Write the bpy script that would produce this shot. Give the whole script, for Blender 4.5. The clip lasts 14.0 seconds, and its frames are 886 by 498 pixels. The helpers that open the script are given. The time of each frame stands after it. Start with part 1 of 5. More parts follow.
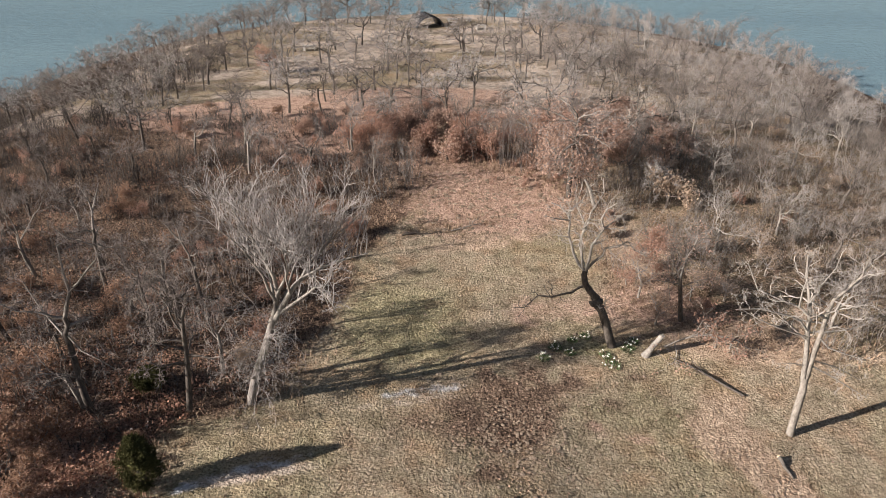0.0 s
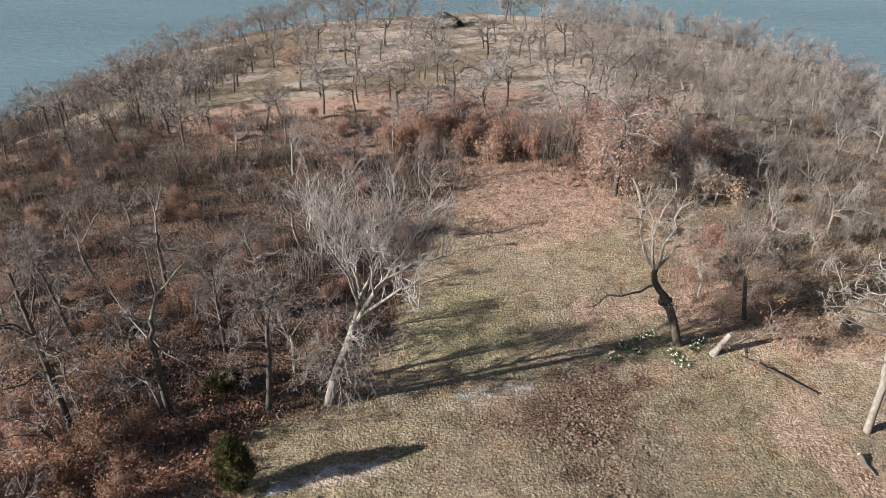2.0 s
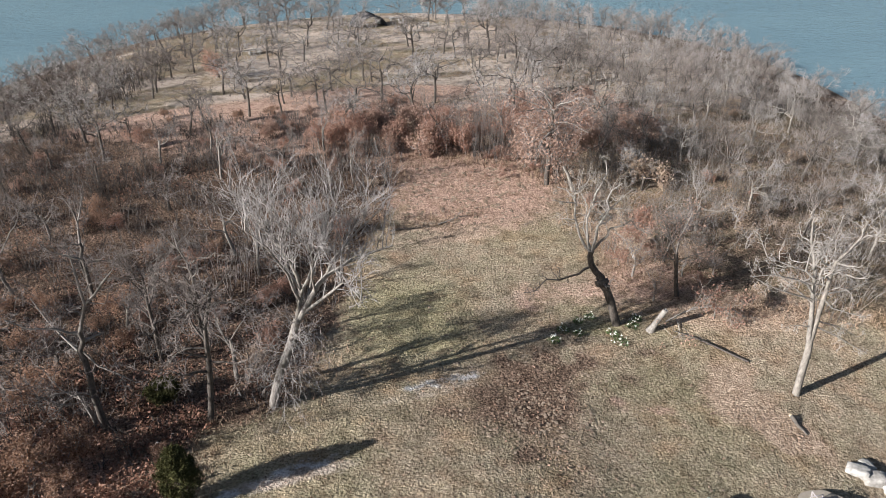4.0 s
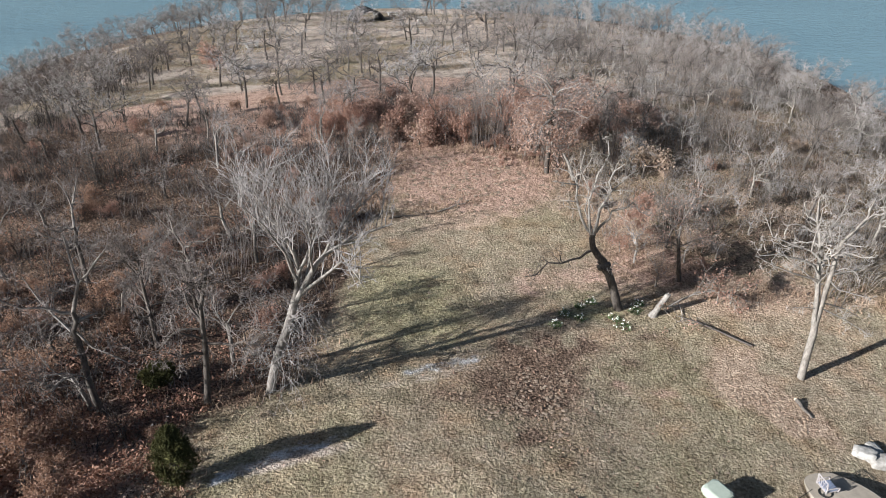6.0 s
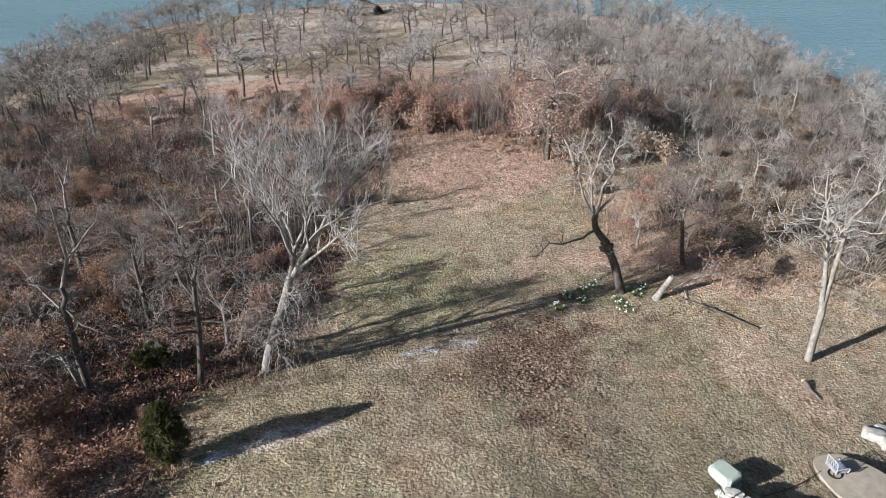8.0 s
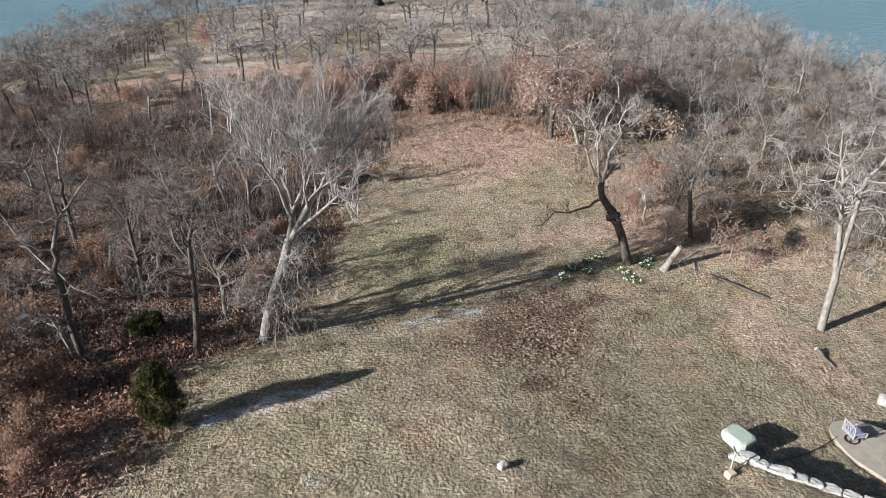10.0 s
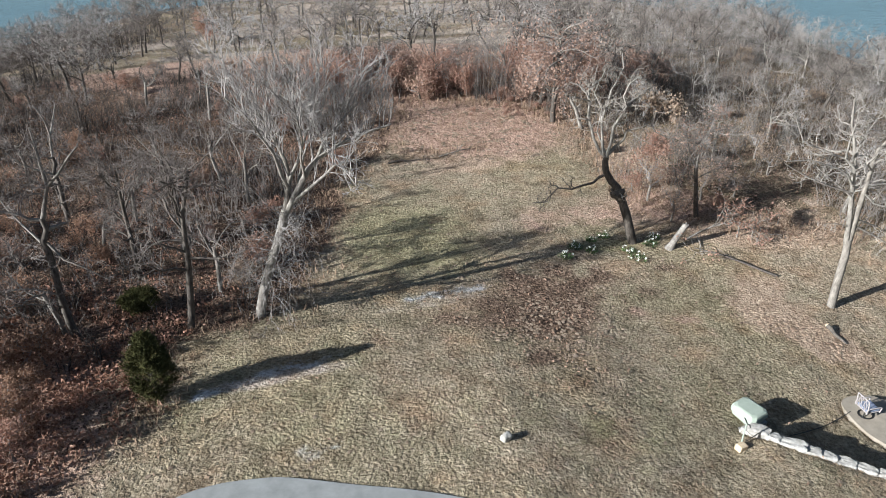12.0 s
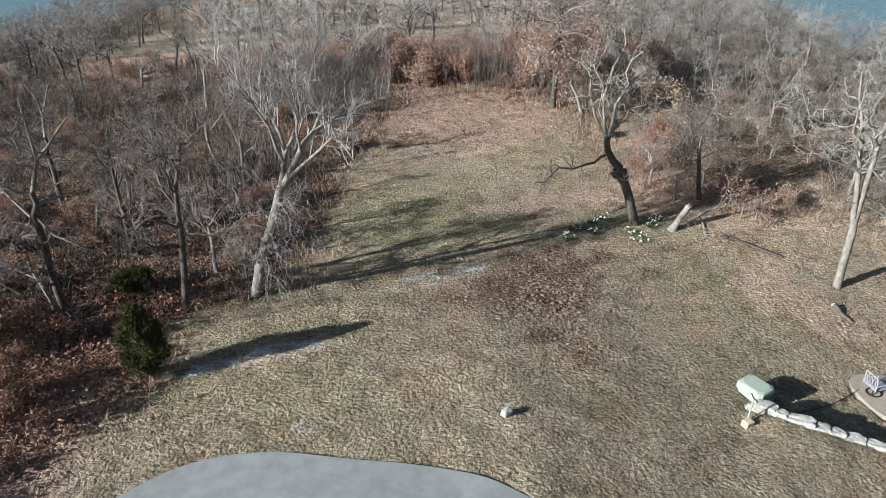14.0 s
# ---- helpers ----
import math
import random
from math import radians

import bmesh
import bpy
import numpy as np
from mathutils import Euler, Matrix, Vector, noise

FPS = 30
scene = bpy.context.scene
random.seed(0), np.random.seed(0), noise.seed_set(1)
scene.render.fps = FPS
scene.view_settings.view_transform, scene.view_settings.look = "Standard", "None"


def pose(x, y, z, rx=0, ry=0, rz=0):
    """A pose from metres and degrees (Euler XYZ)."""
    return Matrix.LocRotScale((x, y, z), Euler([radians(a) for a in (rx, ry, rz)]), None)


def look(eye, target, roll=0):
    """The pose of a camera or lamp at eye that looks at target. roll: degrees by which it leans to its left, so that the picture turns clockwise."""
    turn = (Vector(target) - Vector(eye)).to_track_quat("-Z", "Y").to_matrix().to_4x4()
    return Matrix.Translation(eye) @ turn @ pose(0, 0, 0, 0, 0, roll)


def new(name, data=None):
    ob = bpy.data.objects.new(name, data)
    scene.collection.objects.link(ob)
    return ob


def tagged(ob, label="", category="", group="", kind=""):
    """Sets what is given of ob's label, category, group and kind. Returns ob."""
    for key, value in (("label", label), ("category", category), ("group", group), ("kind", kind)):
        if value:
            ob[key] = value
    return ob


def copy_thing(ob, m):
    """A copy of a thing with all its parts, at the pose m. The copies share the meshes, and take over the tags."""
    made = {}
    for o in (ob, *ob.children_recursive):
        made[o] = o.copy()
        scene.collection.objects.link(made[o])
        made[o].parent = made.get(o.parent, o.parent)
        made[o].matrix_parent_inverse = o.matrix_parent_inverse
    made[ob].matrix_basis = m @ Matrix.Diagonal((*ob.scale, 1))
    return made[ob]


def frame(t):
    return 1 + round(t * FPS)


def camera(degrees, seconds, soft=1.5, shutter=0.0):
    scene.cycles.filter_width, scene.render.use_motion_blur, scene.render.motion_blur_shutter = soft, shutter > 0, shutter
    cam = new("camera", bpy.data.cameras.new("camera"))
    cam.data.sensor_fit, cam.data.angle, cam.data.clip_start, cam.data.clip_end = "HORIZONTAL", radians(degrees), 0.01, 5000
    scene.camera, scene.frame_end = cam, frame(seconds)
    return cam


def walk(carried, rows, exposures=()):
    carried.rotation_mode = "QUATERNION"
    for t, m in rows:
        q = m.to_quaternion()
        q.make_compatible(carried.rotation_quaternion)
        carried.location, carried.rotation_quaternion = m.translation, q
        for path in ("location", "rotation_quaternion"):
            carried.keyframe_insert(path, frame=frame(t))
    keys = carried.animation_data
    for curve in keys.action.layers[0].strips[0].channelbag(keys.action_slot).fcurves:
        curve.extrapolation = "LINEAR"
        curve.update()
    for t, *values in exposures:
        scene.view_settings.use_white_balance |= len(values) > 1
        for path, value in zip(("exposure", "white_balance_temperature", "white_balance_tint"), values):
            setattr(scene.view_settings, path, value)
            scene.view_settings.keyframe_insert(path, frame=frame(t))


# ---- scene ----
cam = camera(64.3, 14.0, soft=0.75)
METRES, EYE, TILT, LEAN, TURN = 11.0, 26.0, -31.0, 0.0, 0.0
ROWS = [
    (0.0, 0.0, 0.0, 0.0, -0.0, 0.0, 0.0),
    (0.5, -0.0542, 0.0028, -0.0003, -0.12, -0.05, -0.07),
    (1.0, -0.1502, 0.0021, 0.0032, -0.2, -0.05, -0.11),
    (1.5, -0.2589, -0.0045, 0.0031, 0.01, -0.03, 0.18),
    (2.0, -0.3215, -0.0056, 0.0038, 0.28, -0.01, 0.47),
    (2.5, -0.3399, -0.0058, -0.0017, 0.42, -0.01, 0.62),
    (2.7, -0.3390, -0.0061, -0.0045, 0.07, -0.05, 0.83),
    (2.8, -0.3385, -0.0063, -0.0062, -0.55, -0.08, 1.20),
    (3.0, -0.3365, -0.0067, -0.0103, -1.81, -0.13, 1.95),
    (3.2, -0.3410, -0.0070, -0.0150, -3.26, -0.13, 2.74),
    (3.6, -0.3450, -0.0040, -0.0250, -4.95, -0.13, 3.56),
    (5.5, -0.3569, 0.0357, -0.0968, -5.23, -0.13, 3.7),
    (6.0, -0.3569, 0.0513, -0.1197, -5.25, -0.12, 3.68),
    (6.5, -0.3571, 0.0654, -0.1367, -5.26, -0.15, 3.67),
    (7.0, -0.3562, 0.0807, -0.1548, -5.28, -0.13, 3.66),
    (7.5, -0.3568, 0.0954, -0.1754, -5.29, -0.1, 3.67),
    (8.0, -0.3567, 0.1227, -0.2155, -5.3, -0.1, 3.67),
    (10.5, -0.3705, 0.2233, -0.3983, -5.24, 0.06, 3.87),
    (11.0, -0.3707, 0.2421, -0.4274, -5.24, 0.08, 3.9),
    (11.5, -0.3697, 0.2614, -0.4505, -5.23, 0.08, 3.9),
    (12.0, -0.3704, 0.2781, -0.474, -5.21, 0.09, 3.94),
    (12.5, -0.3701, 0.2928, -0.4964, -5.21, 0.1, 3.96),
    (13.0, -0.369, 0.3078, -0.5209, -5.22, 0.08, 3.97),
    (13.5, -0.3694, 0.322, -0.5409, -5.23, 0.07, 3.99),
    (14.0, -0.3687, 0.332, -0.558, -5.23, 0.04, 3.99),
]
walk(cam, [(t, pose(0, 0, EYE, TILT, LEAN, TURN) @ pose(METRES * x, METRES * y, METRES * z, 90 + pitch, roll, yaw)) for t, x, y, z, yaw, pitch, roll in ROWS],
     exposures=[(0.0, 1.25, 6560, 15), (1.5, 1.25, 6350, 13), (3.0, 1.26, 6130, 12), (5.5, 1.28, 5830, 10), (11.5, 1.27, 5730, 7), (14.0, 1.17, 5640, 5)])

# ---- light ----
SUN_DIR = Vector((-0.936, -0.35, 0.44)).normalized()      # towards the sun
world = bpy.data.worlds.new("sky")
scene.world = world
world.use_nodes = True
wn = world.node_tree.nodes
sky = wn.new("ShaderNodeTexSky")
sky.sky_type = "NISHITA"
sky.sun_disc = False
sky.sun_elevation = math.asin(SUN_DIR.z)
sky.sun_rotation = math.atan2(SUN_DIR.x, SUN_DIR.y)
sky.air_density, sky.dust_density, sky.ozone_density = 1.0, 1.5, 1.0
wn["Background"].inputs[1].default_value = 0.034
world.node_tree.links.new(sky.outputs[0], wn["Background"].inputs[0])
sun = new("sun", bpy.data.lights.new("sun", "SUN"))
sun.data.energy, sun.data.angle, sun.data.color = 5.0, radians(0.6), (1.0, 0.95, 0.88)
sun.matrix_world = look((0, 0, 60), Vector((0, 0, 60)) - SUN_DIR)


# ---- materials ----
def material(name, rough=0.85, spec=0.3):
    m = bpy.data.materials.new(name)
    m.use_nodes = True
    b = m.node_tree.nodes["Principled BSDF"]
    b.inputs["Roughness"].default_value = rough
    b.inputs["Specular IOR Level"].default_value = spec
    return m, m.node_tree.nodes, m.node_tree.links, b


def noise_node(n, l, scale, detail=4, rough=0.6, coords="Object", stretch=None):
    tc = n.new("ShaderNodeTexCoord")
    tex = n.new("ShaderNodeTexNoise")
    tex.inputs["Scale"].default_value = scale
    tex.inputs["Detail"].default_value = detail
    tex.inputs["Roughness"].default_value = rough
    if stretch:
        mp = n.new("ShaderNodeMapping")
        mp.inputs["Scale"].default_value = stretch
        l.new(tc.outputs[coords], mp.inputs[0])
        l.new(mp.outputs[0], tex.inputs["Vector"])
    else:
        l.new(tc.outputs[coords], tex.inputs["Vector"])
    return tex.outputs["Fac"]


def ramp(n, l, fac, stops):
    r = n.new("ShaderNodeValToRGB")
    e = r.color_ramp.elements
    while len(e) < len(stops):
        e.new(0.5)
    for el, (p, c) in zip(e, stops):
        el.position, el.color = p, (*c, 1)
    l.new(fac, r.inputs[0])
    return r.outputs[0]


def mix(n, l, fac, a, b, blend="MIX"):
    x = n.new("ShaderNodeMix")
    x.data_type, x.blend_type = "RGBA", blend
    for sock, v in ((x.inputs[0], fac), (x.inputs[6], a), (x.inputs[7], b)):
        if isinstance(v, (int, float)):
            sock.default_value = v
        elif isinstance(v, tuple):
            sock.default_value = (*v, 1)
        else:
            l.new(v, sock)
    return x.outputs[2]


def bump(n, l, b, height, strength, distance):
    k = n.new("ShaderNodeBump")
    k.inputs["Strength"].default_value = strength
    k.inputs["Distance"].default_value = distance
    l.new(height, k.inputs["Height"])
    l.new(k.outputs[0], b.inputs["Normal"])


def varied(name, dark, light, scale, rough=0.85, spec=0.3, bump_at=0.0, shade=0.25, stretch=None, islands=False, mid=None, thin=0.0):
    """Two-scale colour variation between two tones, shifted from thing to thing or from piece to piece."""
    m, n, l, b = material(name, rough, spec)
    fine = noise_node(n, l, scale, 5, 0.65, stretch=stretch)
    stops = [(0.3, dark), (0.7, light)] if mid is None else [(0.28, dark), (0.5, mid), (0.72, light)]
    col = ramp(n, l, fine, stops)
    coarse = noise_node(n, l, scale * 0.13, 3, 0.5)
    tone = ramp(n, l, coarse, [(0.3, (1 - shade,) * 3), (0.7, (1 + 0,) * 3)])
    col = mix(n, l, 1.0, col, tone, "MULTIPLY")
    if islands:
        rnd = n.new("ShaderNodeNewGeometry").outputs["Random Per Island"]
    else:
        rnd = n.new("ShaderNodeObjectInfo").outputs["Random"]
    each = ramp(n, l, rnd, [(0.0, (1 - shade, 1 - shade * 1.1, 1 - shade * 1.2)), (1.0, (1, 1, 1))])
    col = mix(n, l, 1.0, col, each, "MULTIPLY")
    l.new(col, b.inputs["Base Color"])
    if bump_at:
        bump(n, l, b, fine, 0.7, bump_at)
    if thin:
        t, x = n.new("ShaderNodeBsdfTranslucent"), n.new("ShaderNodeMixShader")
        x.inputs[0].default_value = thin
        l.new(col, t.inputs[0])
        l.new(b.outputs[0], x.inputs[1])
        l.new(t.outputs[0], x.inputs[2])
        l.new(x.outputs[0], n["Material Output"].inputs[0])
    return m


BARK_PALE = varied("pale_bark", (0.15, 0.132, 0.112), (0.42, 0.385, 0.335), 9, bump_at=0.02, stretch=(1, 1, 0.35))
BARK_GREY = varied("grey_bark", (0.15, 0.13, 0.11), (0.36, 0.33, 0.29), 9, bump_at=0.02, stretch=(1, 1, 0.35))
BARK_DARK = varied("dark_bark", (0.05, 0.042, 0.036), (0.17, 0.145, 0.12), 10, bump_at=0.03, stretch=(1, 1, 0.35))
TWIG_PALE = varied("pale_twigs", (0.19, 0.168, 0.145), (0.44, 0.40, 0.35), 1.5, shade=0.2)
TWIG_GREY = varied("grey_twigs", (0.22, 0.198, 0.182), (0.46, 0.43, 0.405), 1.5, shade=0.25)
TWIG_BROWN = varied("brown_twigs", (0.15, 0.126, 0.112), (0.35, 0.305, 0.275), 1.5, shade=0.3)
LEAF_RUSSET = varied("russet_leaves", (0.30, 0.165, 0.115), (0.72, 0.47, 0.36), 0.9, rough=0.7, islands=True, shade=0.3, thin=0.5)
LEAF_PINK = varied("pinkish_tan_leaves", (0.36, 0.225, 0.165), (0.74, 0.54, 0.43), 0.9, rough=0.7, islands=True, shade=0.3, thin=0.5)
LEAF_BROWN = varied("brown_leaves", (0.27, 0.155, 0.10), (0.65, 0.43, 0.30), 0.9, rough=0.7, islands=True, shade=0.35, thin=0.4)
LEAF_TAN = varied("tan_leaves", (0.36, 0.255, 0.175), (0.72, 0.57, 0.43), 0.9, rough=0.7, islands=True, shade=0.3, thin=0.4)
LITTER = varied("fallen_leaf_litter", (0.10, 0.062, 0.043), (0.46, 0.305, 0.215), 0.5, rough=0.8, islands=True, shade=0.45)
EVERGREEN = varied("juniper_needles", (0.028, 0.034, 0.014), (0.15, 0.145, 0.058), 2.5, rough=0.9, spec=0.05, islands=True, shade=0.4)
CONCRETE = varied("weathered_concrete", (0.225, 0.227, 0.218), (0.315, 0.317, 0.302), 2.0, rough=0.9, bump_at=0.004, shade=0.14)
PATIO = varied("tan_concrete", (0.235, 0.20, 0.155), (0.33, 0.285, 0.225), 3.0, rough=0.9, bump_at=0.004, shade=0.2)
STONE = varied("pale_limestone", (0.26, 0.243, 0.215), (0.56, 0.535, 0.49), 5, rough=0.9, bump_at=0.05, shade=0.2)
GREENBOX = varied("pale_green_paint", (0.30, 0.34, 0.275), (0.375, 0.415, 0.345), 3, rough=0.5, spec=0.5, shade=0.08)
WHITEPAINT = varied("weathered_white_paint", (0.30, 0.265, 0.25), (0.45, 0.405, 0.39), 6, rough=0.5, shade=0.1)
BLACK = varied("black_rubber", (0.012, 0.012, 0.012), (0.035, 0.034, 0.032), 8, rough=0.6, shade=0.2)
BLUECLOTH = varied("blue_grey_cloth", (0.17, 0.20, 0.28), (0.28, 0.32, 0.42), 20, rough=0.9, shade=0.1)
CUTWOOD = varied("cut_wood", (0.45, 0.33, 0.20), (0.72, 0.58, 0.40), 10, shade=0.1)
PETAL = varied("white_petals", (0.72, 0.70, 0.55), (0.88, 0.87, 0.80), 5, islands=True, shade=0.1)
BLADE = varied("green_blades", (0.06, 0.105, 0.035), (0.15, 0.215, 0.08), 5, islands=True, shade=0.3)
DARKROOF = varied("dark_roof_metal", (0.035, 0.035, 0.038), (0.10, 0.10, 0.105), 2, rough=0.5, spec=0.5, shade=0.2)


def ground_material():
    m, n, l, b = material("lawn_and_leaf_litter", 0.95, 0.1)
    big = noise_node(n, l, 0.13, 5, 0.6)
    fine = noise_node(n, l, 6.5, 4, 0.7)
    mid = noise_node(n, l, 1.1, 5, 0.65)
    straw = ramp(n, l, fine, [(0.34, (0.15, 0.12, 0.084)), (0.5, (0.30, 0.246, 0.175)), (0.66, (0.48, 0.40, 0.30))])
    olive = ramp(n, l, fine, [(0.34, (0.13, 0.109, 0.06)), (0.66, (0.43, 0.373, 0.228))])
    soil = ramp(n, l, fine, [(0.34, (0.23, 0.158, 0.106)), (0.68, (0.58, 0.445, 0.325))])
    leaf = ramp(n, l, fine, [(0.35, (0.034, 0.024, 0.017)), (0.5, (0.125, 0.084, 0.058)), (0.7, (0.35, 0.25, 0.18))])
    red = ramp(n, l, fine, [(0.34, (0.18, 0.11, 0.079)), (0.66, (0.60, 0.42, 0.32))])
    frost = ramp(n, l, fine, [(0.34, (0.36, 0.355, 0.35)), (0.66, (0.76, 0.76, 0.77))])
    pale = ramp(n, l, fine, [(0.3, (0.29, 0.23, 0.18)), (0.7, (0.60, 0.50, 0.405))])

    def zone(name, soft=0.35):
        a = n.new("ShaderNodeAttribute")
        a.attribute_name = name
        s = n.new("ShaderNodeMath")
        s.operation = "MULTIPLY_ADD"
        l.new(mid, s.inputs[0])
        s.inputs[1].default_value = soft * 2
        s.inputs[2].default_value = -soft
        t = n.new("ShaderNodeMath")
        t.operation, t.use_clamp = "ADD", True
        l.new(a.outputs["Fac"], t.inputs[0])
        l.new(s.outputs[0], t.inputs[1])
        u = n.new("ShaderNodeMapRange")
        u.interpolation_type = "SMOOTHSTEP"
        u.inputs[1].default_value, u.inputs[2].default_value = 0.3, 0.7
        l.new(t.outputs[0], u.inputs[0])
        return u.outputs[0]

    col = mix(n, l, ramp(n, l, big, [(0.42, (0, 0, 0)), (0.62, (0.55, 0.55, 0.55))]), straw, olive)
    tint = noise_node(n, l, 0.45, 4, 0.6)
    col = mix(n, l, 1.0, col, ramp(n, l, tint, [(0.32, (0.80, 0.82, 0.76)), (0.5, (1, 0.98, 0.96)), (0.68, (1.0, 0.86, 0.78))]), "MULTIPLY")
    col = mix(n, l, zone("green"), col, olive)
    col = mix(n, l, zone("litter"), col, leaf)
    col = mix(n, l, zone("dirt"), col, soil)
    col = mix(n, l, zone("pale"), col, pale)
    col = mix(n, l, zone("russet"), col, red)
    col = mix(n, l, zone("frost", 0.5), col, frost)
    col = mix(n, l, 1.0, col, ramp(n, l, mid, [(0.37, (0.66, 0.63, 0.61)), (0.53, (1, 1, 1))]), "MULTIPLY")
    l.new(col, b.inputs["Base Color"])
    lump = noise_node(n, l, 7.5, 3, 0.6)
    bump(n, l, b, lump, 0.9, 0.20)
    return m


def grass_material():
    """Dormant grass blades, tinted by the ground cover that they stand in."""
    m, n, l, b = material("dormant_grass", 0.8, 0.2)
    rnd = n.new("ShaderNodeNewGeometry").outputs["Random Per Island"]
    patch = noise_node(n, l, 0.5, 4, 0.6)
    col = ramp(n, l, rnd, [(0.0, (0.19, 0.158, 0.11)), (0.5, (0.30, 0.252, 0.18)), (1.0, (0.43, 0.368, 0.275))])
    col = mix(n, l, 1.0, col, ramp(n, l, patch, [(0.33, (0.80, 0.80, 0.72)), (0.5, (1, 0.98, 0.95)), (0.67, (1.0, 0.87, 0.79))]), "MULTIPLY")
    for name, low, high in (("green", (0.12, 0.115, 0.055), (0.31, 0.28, 0.155)), ("litter", (0.11, 0.075, 0.053), (0.33, 0.235, 0.175)), ("dirt", (0.24, 0.16, 0.105), (0.48, 0.355, 0.25)),
                            ("pale", (0.32, 0.275, 0.225), (0.56, 0.495, 0.42)), ("russet", (0.20, 0.13, 0.088), (0.48, 0.35, 0.26)), ("frost", (0.40, 0.40, 0.40), (0.74, 0.74, 0.75))):
        a = n.new("ShaderNodeAttribute")
        a.attribute_name = name
        u = n.new("ShaderNodeMapRange")
        u.interpolation_type = "SMOOTHSTEP"
        u.inputs[1].default_value, u.inputs[2].default_value = 0.25, 0.75
        l.new(a.outputs["Fac"], u.inputs[0])
        col = mix(n, l, u.outputs[0], col, ramp(n, l, rnd, [(0.0, low), (1.0, high)]))
    l.new(col, b.inputs["Base Color"])
    t, x = n.new("ShaderNodeBsdfTranslucent"), n.new("ShaderNodeMixShader")
    x.inputs[0].default_value = 0.3
    l.new(col, t.inputs[0])
    l.new(b.outputs[0], x.inputs[1])
    l.new(t.outputs[0], x.inputs[2])
    l.new(x.outputs[0], n["Material Output"].inputs[0])
    return m


def water_material():
    m, n, l, b = material("lake_water", 0.22, 0.5)
    big = noise_node(n, l, 0.012, 3, 0.5, stretch=(1, 2.5, 1))
    l.new(ramp(n, l, big, [(0.3, (0.105, 0.165, 0.19)), (0.7, (0.14, 0.21, 0.23))]), b.inputs["Base Color"])
    b.inputs["IOR"].default_value = 1.33
    wave = noise_node(n, l, 0.55, 6, 0.65, stretch=(1, 1.8, 1))
    bump(n, l, b, wave, 0.35, 0.5)
    return m


GROUND = ground_material()
WATER = water_material()
STRAW = grass_material()


# ---- mesh helpers ----
def mesh_from(name, verts, faces, mat, smooth=False):
    """A mesh from arrays: faces all have the same number of corners."""
    verts = np.asarray(verts, np.float32)
    faces = np.asarray(faces, np.int32)
    me = bpy.data.meshes.new(name)
    me.vertices.add(len(verts))
    me.vertices.foreach_set("co", verts.ravel())
    k = faces.shape[1]
    me.loops.add(faces.size)
    me.loops.foreach_set("vertex_index", faces.ravel())
    me.polygons.add(len(faces))
    me.polygons.foreach_set("loop_start", np.arange(0, faces.size, k, dtype=np.int32))
    me.polygons.foreach_set("use_smooth", np.full(len(faces), smooth))
    me.update(calc_edges=True)
    me.materials.append(mat)
    return me


def bm_mesh(name, bm, mat, smooth=False):
    me = bpy.data.meshes.new(name)
    bmesh.ops.recalc_face_normals(bm, faces=bm.faces)
    bm.to_mesh(me)
    bm.free()
    for p in me.polygons:
        p.use_smooth = smooth
    me.materials.append(mat)
    return me


def part(name, data, mat, parent, label="", smooth=False):
    """Links a bmesh or a mesh as one object under a thing or a part."""
    me = data if isinstance(data, bpy.types.Mesh) else bm_mesh(name, data, mat, smooth)
    ob = new(name, me)
    ob.parent = parent
    return tagged(ob, label) if label else ob


def bm_box(sx, sy, sz, at=(0, 0, 0), bevel=0.0, turn=(0, 0, 0)):
    bm = bmesh.new()
    bmesh.ops.create_cube(bm, size=1.0, matrix=pose(*at, *turn) @ Matrix.Diagonal((sx, sy, sz, 1)))
    if bevel:
        bmesh.ops.bevel(bm, geom=bm.edges[:], offset=bevel, segments=2, affect="EDGES", profile=0.6)
    return bm


def tube(points, radii, sides=8, closed_end=True):
    """Vertices and triangles of one tapered tube along points."""
    v, f = tubes([np.asarray(points, float)], [np.asarray(radii, float)], sides)
    return v, f


